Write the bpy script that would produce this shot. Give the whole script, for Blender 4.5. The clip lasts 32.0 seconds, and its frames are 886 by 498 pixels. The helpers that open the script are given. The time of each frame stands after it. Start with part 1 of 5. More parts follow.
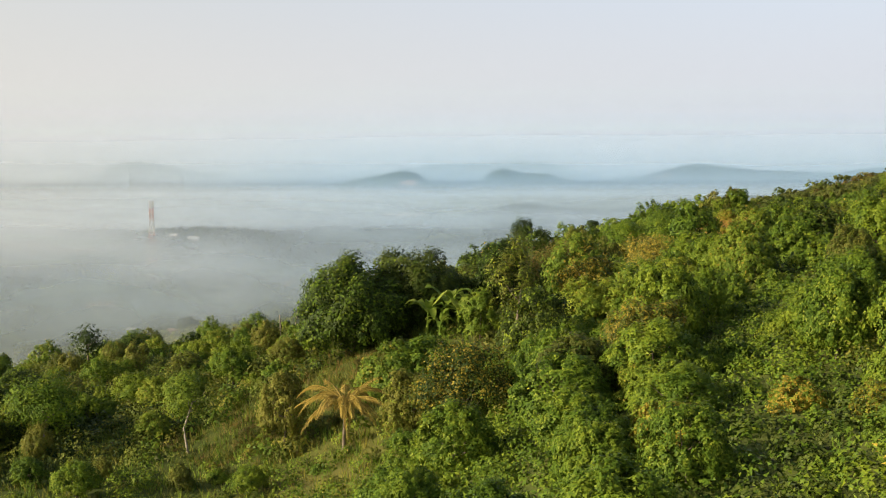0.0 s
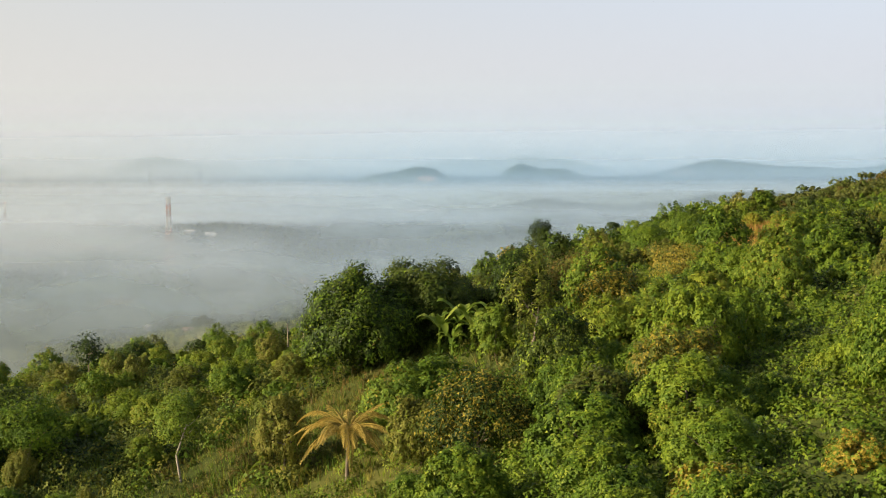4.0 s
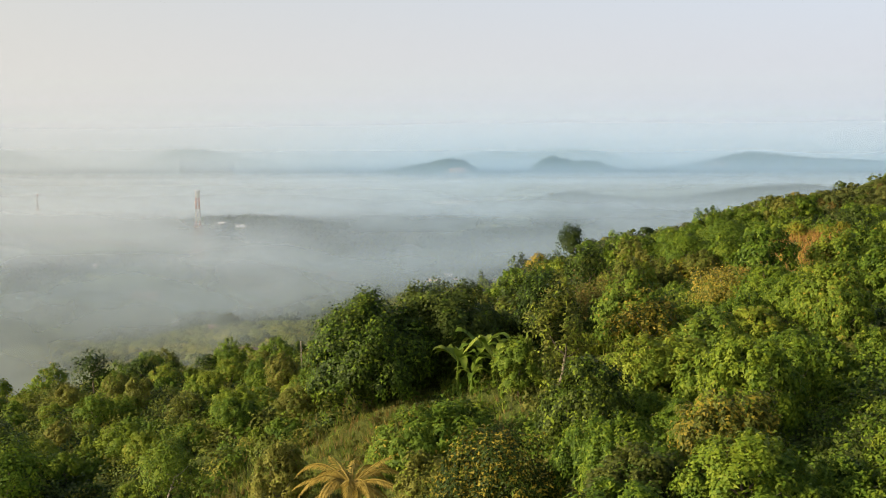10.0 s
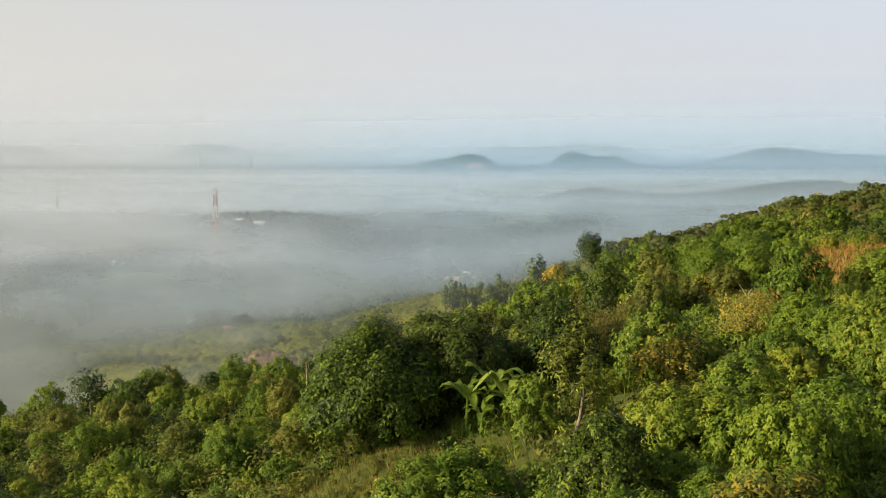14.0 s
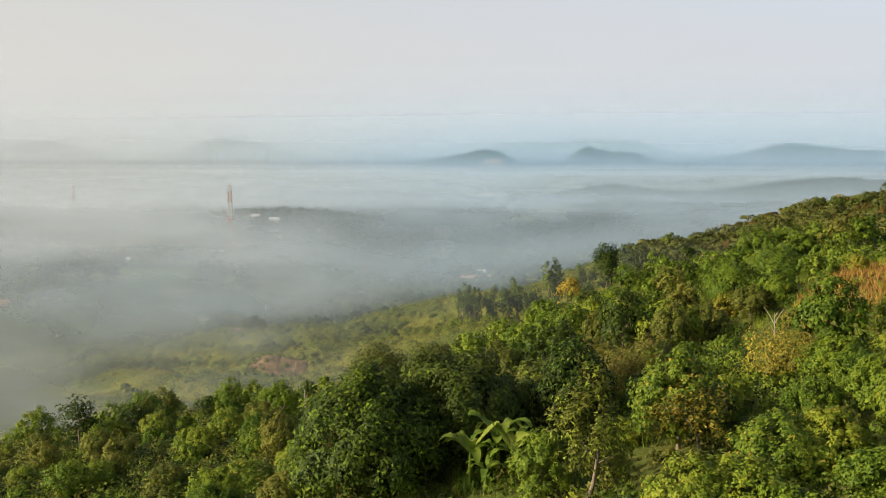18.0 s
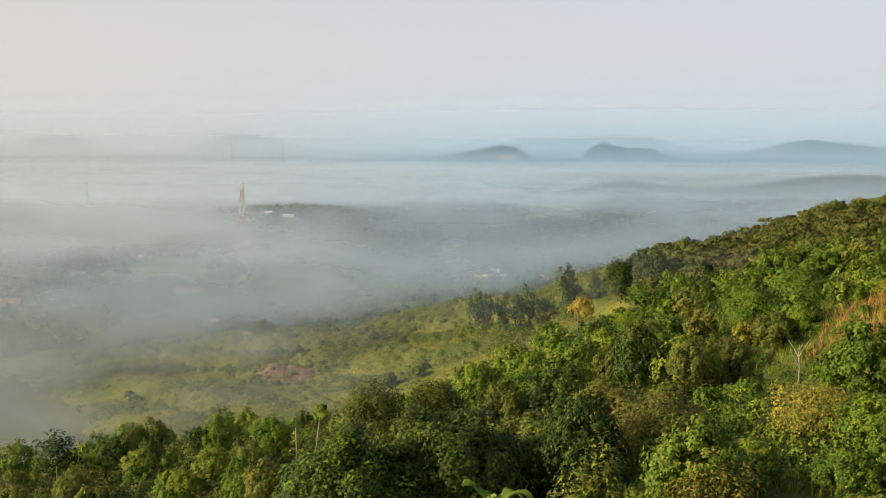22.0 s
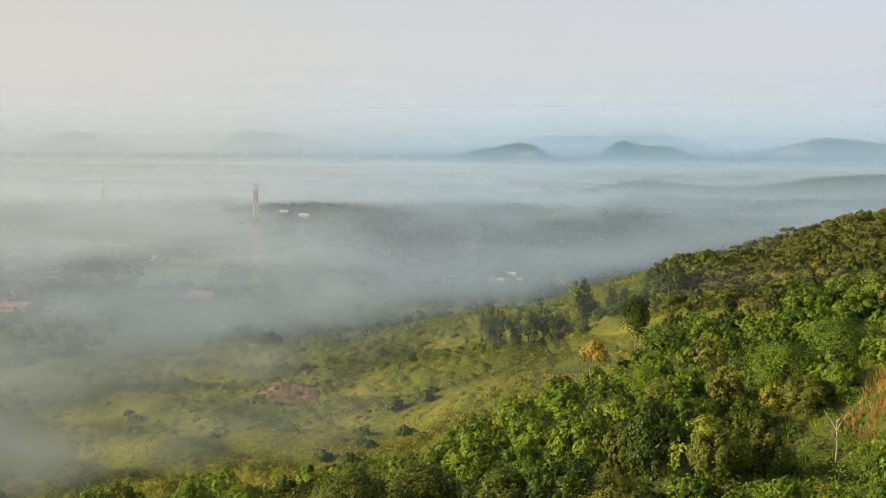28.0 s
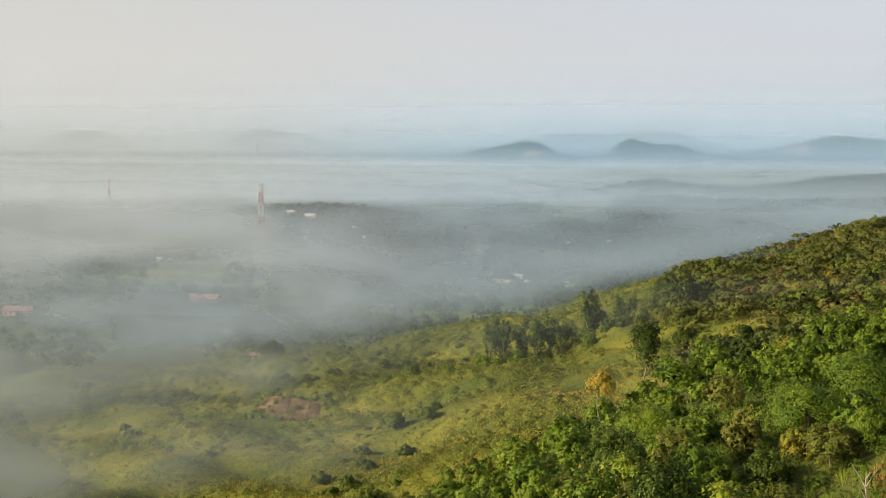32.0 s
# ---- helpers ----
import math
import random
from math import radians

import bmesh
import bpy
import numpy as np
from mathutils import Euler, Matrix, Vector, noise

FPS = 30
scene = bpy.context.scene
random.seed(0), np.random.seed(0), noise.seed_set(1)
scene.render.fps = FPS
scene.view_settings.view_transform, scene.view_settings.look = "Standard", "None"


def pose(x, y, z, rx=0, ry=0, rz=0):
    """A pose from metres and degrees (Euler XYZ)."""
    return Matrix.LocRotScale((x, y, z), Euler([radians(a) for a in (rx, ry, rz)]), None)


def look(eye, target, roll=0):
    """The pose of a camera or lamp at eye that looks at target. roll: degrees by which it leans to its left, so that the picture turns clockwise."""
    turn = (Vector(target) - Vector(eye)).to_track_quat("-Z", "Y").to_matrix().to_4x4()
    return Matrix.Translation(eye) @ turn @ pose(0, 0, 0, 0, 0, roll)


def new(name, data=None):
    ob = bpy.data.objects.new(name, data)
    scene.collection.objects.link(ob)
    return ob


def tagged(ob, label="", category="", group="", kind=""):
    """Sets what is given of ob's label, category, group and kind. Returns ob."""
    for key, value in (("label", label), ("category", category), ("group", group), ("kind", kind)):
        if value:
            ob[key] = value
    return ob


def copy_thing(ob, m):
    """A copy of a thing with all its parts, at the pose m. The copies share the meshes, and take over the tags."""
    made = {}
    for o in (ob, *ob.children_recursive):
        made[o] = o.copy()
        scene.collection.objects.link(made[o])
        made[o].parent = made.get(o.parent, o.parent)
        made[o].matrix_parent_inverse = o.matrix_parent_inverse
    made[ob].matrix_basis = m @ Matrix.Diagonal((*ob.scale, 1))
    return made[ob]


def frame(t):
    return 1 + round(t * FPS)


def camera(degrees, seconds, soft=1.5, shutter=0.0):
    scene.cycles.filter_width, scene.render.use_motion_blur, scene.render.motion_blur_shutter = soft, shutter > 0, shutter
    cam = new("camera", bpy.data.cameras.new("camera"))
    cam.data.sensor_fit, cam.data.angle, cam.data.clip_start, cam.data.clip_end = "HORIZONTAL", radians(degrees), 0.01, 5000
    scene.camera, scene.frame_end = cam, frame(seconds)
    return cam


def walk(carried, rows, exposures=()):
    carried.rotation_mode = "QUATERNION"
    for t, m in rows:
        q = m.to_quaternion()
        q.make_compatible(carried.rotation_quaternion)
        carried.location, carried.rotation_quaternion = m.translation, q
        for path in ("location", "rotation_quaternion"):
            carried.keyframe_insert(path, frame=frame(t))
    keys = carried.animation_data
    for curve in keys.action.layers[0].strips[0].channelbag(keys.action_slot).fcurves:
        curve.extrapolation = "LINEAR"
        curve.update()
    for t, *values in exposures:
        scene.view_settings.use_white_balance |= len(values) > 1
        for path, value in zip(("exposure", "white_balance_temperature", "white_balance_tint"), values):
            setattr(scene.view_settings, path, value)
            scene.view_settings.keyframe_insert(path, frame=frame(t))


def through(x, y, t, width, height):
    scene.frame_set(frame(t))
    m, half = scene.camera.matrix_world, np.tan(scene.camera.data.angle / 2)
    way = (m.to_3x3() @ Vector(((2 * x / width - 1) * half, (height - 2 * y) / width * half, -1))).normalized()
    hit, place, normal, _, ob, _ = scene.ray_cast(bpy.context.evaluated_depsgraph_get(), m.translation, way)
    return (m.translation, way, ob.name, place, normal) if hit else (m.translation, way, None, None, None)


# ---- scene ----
cam = camera(42.81, 32.0, soft=1.05)
PATH = [
    (0, look((0.00, -0.00, 150.00), (0.00, 99.66, 141.73), -0.17)),
    (2, look((0.22, 3.27, 150.39), (-0.56, 102.90, 141.92), -0.17)),
    (4, look((0.46, 6.43, 150.83), (-1.14, 106.04, 142.15), -0.16)),
    (6, look((0.70, 9.38, 151.36), (-1.77, 108.95, 142.44), -0.15)),
    (8, look((0.96, 12.16, 152.01), (-2.43, 111.68, 142.82), -0.13)),
    (10, look((1.22, 15.01, 152.77), (-3.09, 114.47, 143.32), -0.11)),
    (12, look((1.47, 18.15, 153.64), (-3.72, 117.54, 143.96), -0.09)),
    (14, look((1.71, 21.61, 154.60), (-4.29, 120.94, 144.72), -0.07)),
    (16, look((1.97, 25.31, 155.64), (-4.78, 124.57, 145.54), -0.04)),
    (18, look((2.27, 29.15, 156.74), (-5.18, 128.33, 146.41), 0.01)),
    (20, look((2.63, 33.16, 157.93), (-5.49, 132.27, 147.37), 0.06)),
    (22, look((3.03, 37.40, 159.28), (-5.72, 136.43, 148.52), 0.13)),
    (24, look((3.46, 41.85, 160.77), (-5.89, 140.82, 149.86), 0.20)),
    (26, look((3.85, 46.43, 162.29), (-6.04, 145.33, 151.28), 0.25)),
    (28, look((4.13, 51.02, 163.76), (-6.21, 149.86, 152.64), 0.26)),
    (30, look((4.31, 55.60, 165.15), (-6.40, 154.39, 153.92), 0.24)),
    (32, look((4.44, 60.18, 166.50), (-6.60, 158.92, 155.17), 0.20)),
]
EXPO = [(0, 0.46), (9, 0.43), (20, 0.36), (32, 0.32)]
walk(cam, PATH, EXPO)

# ---- light and sky ----
SUN_DIR = Vector((-0.88, -0.34, 0.37)).normalized()
world = bpy.data.worlds.new("world")
scene.world = world
world.use_nodes = True
wn, wl = world.node_tree.nodes, world.node_tree.links
wn.clear()
w_out = wn.new("ShaderNodeOutputWorld")
w_bg = wn.new("ShaderNodeBackground")
w_sky = wn.new("ShaderNodeTexSky")
w_sky.sky_type = "NISHITA"
w_sky.sun_disc = False
w_sky.sun_elevation = math.asin(SUN_DIR.z)
w_sky.sun_rotation = math.atan2(SUN_DIR.x, SUN_DIR.y)
w_sky.dust_density = 4.0
w_co = wn.new("ShaderNodeTexCoord")
w_sep = wn.new("ShaderNodeSeparateXYZ")
w_up = wn.new("ShaderNodeMapRange")
w_up.inputs["From Min"].default_value, w_up.inputs["From Max"].default_value = 0.0, 0.55
w_side = wn.new("ShaderNodeMapRange")
w_side.inputs["From Min"].default_value, w_side.inputs["From Max"].default_value = -0.40, 0.40
w_haze = wn.new("ShaderNodeMix")
w_haze.data_type = "RGBA"
w_haze.inputs["A"].default_value = (0.70, 0.68, 0.645, 1)
w_haze.inputs["B"].default_value = (0.64, 0.65, 0.70, 1)
w_low = wn.new("ShaderNodeMapRange")
w_low.inputs["From Min"].default_value, w_low.inputs["From Max"].default_value = 0.02, 0.15
w_pale = wn.new("ShaderNodeMix")
w_pale.data_type = "RGBA"
w_pale.inputs["B"].default_value = (0.68, 0.73, 0.83, 1)
w_scale = wn.new("ShaderNodeVectorMath")
w_scale.operation = "SCALE"
w_scale.inputs["Scale"].default_value = 0.16
w_mix = wn.new("ShaderNodeMix")
w_mix.data_type = "RGBA"
wl.new(w_co.outputs["Generated"], w_sep.inputs[0])
wl.new(w_sep.outputs["Z"], w_up.inputs["Value"])
wl.new(w_sep.outputs["Z"], w_low.inputs["Value"])
wl.new(w_sep.outputs["X"], w_side.inputs["Value"])
wl.new(w_side.outputs[0], w_haze.inputs["Factor"])
wl.new(w_haze.outputs["Result"], w_pale.inputs["A"])
w_lf = wn.new("ShaderNodeMath")
w_lf.operation = "MULTIPLY"
w_sidep = wn.new("ShaderNodeMapRange")
w_sidep.inputs["From Min"].default_value, w_sidep.inputs["From Max"].default_value = -0.5, 0.3
wl.new(w_sep.outputs["X"], w_sidep.inputs["Value"])
wl.new(w_low.outputs[0], w_lf.inputs[0])
wl.new(w_sidep.outputs[0], w_lf.inputs[1])
wl.new(w_lf.outputs[0], w_pale.inputs["Factor"])
wl.new(w_sky.outputs[0], w_scale.inputs[0])
wl.new(w_up.outputs[0], w_mix.inputs["Factor"])
wl.new(w_pale.outputs["Result"], w_mix.inputs["A"])
wl.new(w_scale.outputs[0], w_mix.inputs["B"])
wl.new(w_mix.outputs["Result"], w_bg.inputs["Color"])
w_bg.inputs["Strength"].default_value = 0.84
wl.new(w_bg.outputs[0], w_out.inputs[0])

sun = new("sun", bpy.data.lights.new("sun", "SUN"))
sun.data.energy, sun.data.angle, sun.data.color = 5.0, radians(1.0), (1.0, 0.87, 0.64)
sun.matrix_world = look(SUN_DIR * 500, (0, 0, 0))


# ---- materials ----
def nodes_of(name):
    m = bpy.data.materials.new(name)
    m.use_nodes = True
    n, l = m.node_tree.nodes, m.node_tree.links
    n.clear()
    return m, n, l, n.new("ShaderNodeOutputMaterial")


def ramp_of(n, stops):
    r = n.new("ShaderNodeValToRGB")
    e = r.color_ramp.elements
    while len(e) < len(stops):
        e.new(0.5)
    for el, (p, c) in zip(e, stops):
        el.position, el.color = p, (*c, 1)
    return r


def noise_of(n, l, scale, detail=3.0, vec=None, rough=0.55):
    t = n.new("ShaderNodeTexNoise")
    t.inputs["Scale"].default_value, t.inputs["Detail"].default_value = scale, detail
    t.inputs["Roughness"].default_value = rough
    if vec is not None:
        l.new(vec, t.inputs["Vector"])
    return t


def math_of(n, l, op, a, b):
    m = n.new("ShaderNodeMath")
    m.operation = op
    for s, v in zip(m.inputs, (a, b)):
        if isinstance(v, (int, float)):
            s.default_value = v
        else:
            l.new(v, s)
    return m.outputs[0]


def leaf_material(name, dark, mid, light, patch=0.22, trans=0.36, puffed=True, island=0.30, puff=1.15, clump=1.3):
    """Foliage: hue drifts from plant to plant and from leaf to leaf; a little light comes through."""
    m, n, l, out = nodes_of(name)
    geo = n.new("ShaderNodeNewGeometry")
    info = n.new("ShaderNodeObjectInfo")
    big = noise_of(n, l, patch, 2.0, geo.outputs["Position"])
    tuft = noise_of(n, l, clump, 1.0, geo.outputs["Position"])
    a = math_of(n, l, "ADD", math_of(n, l, "MULTIPLY", big.outputs["Fac"], 0.75), math_of(n, l, "MULTIPLY", math_of(n, l, "SUBTRACT", tuft.outputs["Fac"], 0.5), 0.75))
    b = math_of(n, l, "MULTIPLY", geo.outputs["Random Per Island"], island)
    c = math_of(n, l, "MULTIPLY", info.outputs["Random"], 0.36)
    s = math_of(n, l, "SUBTRACT", math_of(n, l, "ADD", math_of(n, l, "ADD", a, b), c), 0.11 + (island - 0.24) * 0.5)
    r = ramp_of(n, ((0.12, dark), (0.5, mid), (0.88, light)))
    l.new(s, r.inputs[0])
    p = n.new("ShaderNodeBsdfPrincipled")
    p.inputs["Roughness"].default_value = 0.55
    p.inputs["Specular IOR Level"].default_value = 0.14
    l.new(r.outputs[0], p.inputs["Base Color"])
    t = n.new("ShaderNodeBsdfTranslucent")
    l.new(r.outputs[0], t.inputs["Color"])
    # a clump of leaves takes the light as one soft rounded body
    lobe = n.new("ShaderNodeAttribute")
    lobe.attribute_name = "lobe"
    turn = n.new("ShaderNodeVectorTransform")
    turn.vector_type, turn.convert_from, turn.convert_to = "NORMAL", "OBJECT", "WORLD"
    l.new(lobe.outputs["Vector"], turn.inputs[0])
    grow = n.new("ShaderNodeVectorMath")
    grow.operation = "MULTIPLY_ADD"
    grow.inputs[1].default_value = (puff, puff, puff)
    l.new(turn.outputs[0], grow.inputs[0])
    l.new(geo.outputs["Normal"], grow.inputs[2])
    norm = n.new("ShaderNodeVectorMath")
    norm.operation = "NORMALIZE"
    l.new(grow.outputs[0], norm.inputs[0])
    if puffed:
        l.new(norm.outputs[0], p.inputs["Normal"])
        l.new(norm.outputs[0], t.inputs["Normal"])
    mix = n.new("ShaderNodeMixShader")
    mix.inputs[0].default_value = trans
    l.new(p.outputs[0], mix.inputs[1])
    l.new(t.outputs[0], mix.inputs[2])
    l.new(mix.outputs[0], out.inputs[0])
    return m


def rough_material(name, stops, scale, fine=None, rough=0.9, bump=0.0, metal=0.0):
    m, n, l, out = nodes_of(name)
    geo = n.new("ShaderNodeNewGeometry")
    big = noise_of(n, l, scale, 4.0, geo.outputs["Position"])
    small = noise_of(n, l, fine or scale * 9, 3.0, geo.outputs["Position"])
    s = math_of(n, l, "ADD", math_of(n, l, "MULTIPLY", big.outputs["Fac"], 0.7), math_of(n, l, "MULTIPLY", small.outputs["Fac"], 0.3))
    r = ramp_of(n, stops)
    l.new(s, r.inputs[0])
    p = n.new("ShaderNodeBsdfPrincipled")
    p.inputs["Roughness"].default_value, p.inputs["Metallic"].default_value = rough, metal
    p.inputs["Specular IOR Level"].default_value = 0.2
    l.new(r.outputs[0], p.inputs["Base Color"])
    if bump:
        bn = n.new("ShaderNodeBump")
        bn.inputs["Strength"].default_value, bn.inputs["Distance"].default_value = 0.6, bump
        l.new(small.outputs["Fac"], bn.inputs["Height"])
        l.new(bn.outputs[0], p.inputs["Normal"])
    l.new(p.outputs[0], out.inputs[0])
    return m


# mist drops turn the same face to the sun wherever they hang
MIST_FACE = Vector((-0.60, -0.62, 0.50)).normalized()


def mist_material(name, depth, fall, colour, stretch, seed, side=None, contrast=0.6, wobble=12.0, rise=10.0, through=0.5, sunward=None):
    """Thin drifting mist: clear in part, the rest scatters the light that falls on it from either side.
    depth: how thick it lies on the ground; fall: metres of height over which it thins out."""
    m, n, l, out = nodes_of(name)
    uv = n.new("ShaderNodeUVMap")
    sep = n.new("ShaderNodeSeparateXYZ")
    l.new(uv.outputs[0], sep.inputs[0])
    above = math_of(n, l, "MULTIPLY", sep.outputs["X"], 100.0)
    geo = n.new("ShaderNodeNewGeometry")
    mp = n.new("ShaderNodeMapping")
    mp.inputs["Scale"].default_value = (1 / stretch[0], 1 / stretch[0], 1 / stretch[1])
    mp.inputs["Location"].default_value = (seed * 3.7, seed, seed * 1.3)
    l.new(geo.outputs["Position"], mp.inputs[0])
    no = noise_of(n, l, 1.0, 5.0, mp.outputs[0], 0.5)
    k = n.new("ShaderNodeMapRange")
    k.inputs["From Min"].default_value, k.inputs["From Max"].default_value = 0.3, 0.7
    k.inputs["To Min"].default_value, k.inputs["To Max"].default_value = 1 - contrast, 1 + contrast
    l.new(no.outputs["Fac"], k.inputs["Value"])
    lift = math_of(n, l, "MULTIPLY", math_of(n, l, "SUBTRACT", no.outputs["Fac"], 0.5), -wobble * 2)
    thin = math_of(n, l, "EXPONENT", math_of(n, l, "DIVIDE", math_of(n, l, "ADD", above, lift), -fall), 0.0)
    fac = math_of(n, l, "MULTIPLY", math_of(n, l, "MULTIPLY", thin, k.outputs[0]), depth)
    foot = n.new("ShaderNodeMapRange")
    foot.interpolation_type = "SMOOTHSTEP"
    foot.inputs["From Min"].default_value, foot.inputs["From Max"].default_value = 0.0, rise
    l.new(above, foot.inputs["Value"])
    lid = n.new("ShaderNodeMapRange")
    lid.interpolation_type = "SMOOTHSTEP"
    lid.inputs["From Min"].default_value, lid.inputs["From Max"].default_value = 1.0, 0.45
    l.new(sep.outputs["Y"], lid.inputs["Value"])
    fac = math_of(n, l, "MULTIPLY", math_of(n, l, "MULTIPLY", fac, foot.outputs[0]), lid.outputs[0])
    if side:
        sx = n.new("ShaderNodeSeparateXYZ")
        l.new(geo.outputs["Position"], sx.inputs[0])
        sm = n.new("ShaderNodeMapRange")
        sm.interpolation_type = "SMOOTHSTEP"
        sm.inputs["From Min"].default_value, sm.inputs["From Max"].default_value = side[0], side[1]
        sm.inputs["To Min"].default_value, sm.inputs["To Max"].default_value = 1.0, side[2]
        l.new(sx.outputs["X"], sm.inputs["Value"])
        fac = math_of(n, l, "MULTIPLY", fac, sm.outputs[0])
    fac = math_of(n, l, "SUBTRACT", 1.0, math_of(n, l, "EXPONENT", math_of(n, l, "MULTIPLY", fac, -1.0), 0.0))
    d, t, tr = n.new("ShaderNodeBsdfDiffuse"), n.new("ShaderNodeBsdfTranslucent"), n.new("ShaderNodeBsdfTransparent")
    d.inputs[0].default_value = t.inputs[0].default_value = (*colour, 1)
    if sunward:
        # the sun's warm glow is painted into the colour on its side, by x
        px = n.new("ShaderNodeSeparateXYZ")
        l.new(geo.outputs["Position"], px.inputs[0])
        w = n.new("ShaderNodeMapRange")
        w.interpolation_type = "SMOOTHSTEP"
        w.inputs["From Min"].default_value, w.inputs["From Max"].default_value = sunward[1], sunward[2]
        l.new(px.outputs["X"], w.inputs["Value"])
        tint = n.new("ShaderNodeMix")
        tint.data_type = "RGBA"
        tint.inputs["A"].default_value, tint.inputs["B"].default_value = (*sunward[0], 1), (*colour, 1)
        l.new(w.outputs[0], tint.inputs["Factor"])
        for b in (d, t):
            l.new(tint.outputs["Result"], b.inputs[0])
    m1, m2 = n.new("ShaderNodeMixShader"), n.new("ShaderNodeMixShader")
    m1.inputs[0].default_value = through
    face = n.new("ShaderNodeCombineXYZ")
    for s_, v_ in zip(face.inputs, MIST_FACE):
        s_.default_value = v_
    l.new(face.outputs[0], d.inputs["Normal"])
    l.new(d.outputs[0], m1.inputs[1])
    l.new(t.outputs[0], m1.inputs[2])
    l.new(fac, m2.inputs[0])
    l.new(tr.outputs[0], m2.inputs[1])
    l.new(m1.outputs[0], m2.inputs[2])
    l.new(m2.outputs[0], out.inputs[0])
    return m


LEAF = {
    "green": leaf_material("leaf_green", (0.036, 0.070, 0.008), (0.104, 0.172, 0.014), (0.240, 0.295, 0.022)),
    "lime": leaf_material("leaf_lime", (0.054, 0.102, 0.012), (0.150, 0.218, 0.020), (0.305, 0.345, 0.032)),
    "dark": leaf_material("leaf_dark", (0.020, 0.038, 0.006), (0.046, 0.072, 0.010), (0.098, 0.122, 0.018), trans=0.30),
    "olive": leaf_material("leaf_olive", (0.054, 0.068, 0.014), (0.138, 0.152, 0.024), (0.250, 0.230, 0.038)),
    "gold": leaf_material("leaf_gold", (0.105, 0.105, 0.014), (0.290, 0.230, 0.026), (0.500, 0.360, 0.050)),
    "cream": leaf_material("cream_blossom", (0.16, 0.17, 0.05), (0.40, 0.36, 0.14), (0.60, 0.51, 0.26)),
    "dry": leaf_material("leaf_dry", (0.130, 0.065, 0.020), (0.310, 0.160, 0.040), (0.480, 0.270, 0.075)),
    "grass": leaf_material("grass_blade", (0.105, 0.140, 0.016), (0.270, 0.270, 0.028), (0.440, 0.380, 0.055), patch=0.06),
    "meadow": leaf_material("meadow_blade", (0.068, 0.090, 0.013), (0.170, 0.175, 0.023), (0.310, 0.275, 0.036), patch=0.045, island=0.08, puff=4.5, clump=0.45),
    "gilt": leaf_material("golden_grass_blade", (0.150, 0.145, 0.016), (0.350, 0.290, 0.028), (0.520, 0.400, 0.050), patch=0.06, island=0.12, puff=3.0, clump=0.45),
    "thicket": leaf_material("thicket_leaf", (0.055, 0.088, 0.014), (0.125, 0.165, 0.022), (0.225, 0.245, 0.036), patch=0.05, island=0.12, puff=3.5, clump=0.45),
    "rust": leaf_material("leaf_rust", (0.085, 0.075, 0.018), (0.180, 0.130, 0.030), (0.290, 0.190, 0.050), patch=0.08, island=0.15, puff=2.2, clump=0.45),
    "ridgewood": leaf_material("ridge_leaf", (0.046, 0.064, 0.016), (0.110, 0.130, 0.026), (0.215, 0.200, 0.044), patch=0.05, island=0.14, puff=2.4, clump=0.45),
    "far": leaf_material("leaf_far", (0.018, 0.035, 0.014), (0.038, 0.062, 0.018), (0.075, 0.095, 0.026), patch=0.02),
}
BARK = rough_material("bark", ((0.3, (0.10, 0.075, 0.05)), (0.7, (0.26, 0.21, 0.15))), 1.2, 9.0, bump=0.04)
PALE_BARK = rough_material("pale_bark", ((0.3, (0.20, 0.165, 0.12)), (0.7, (0.38, 0.32, 0.24))), 1.2, 9.0, bump=0.03)


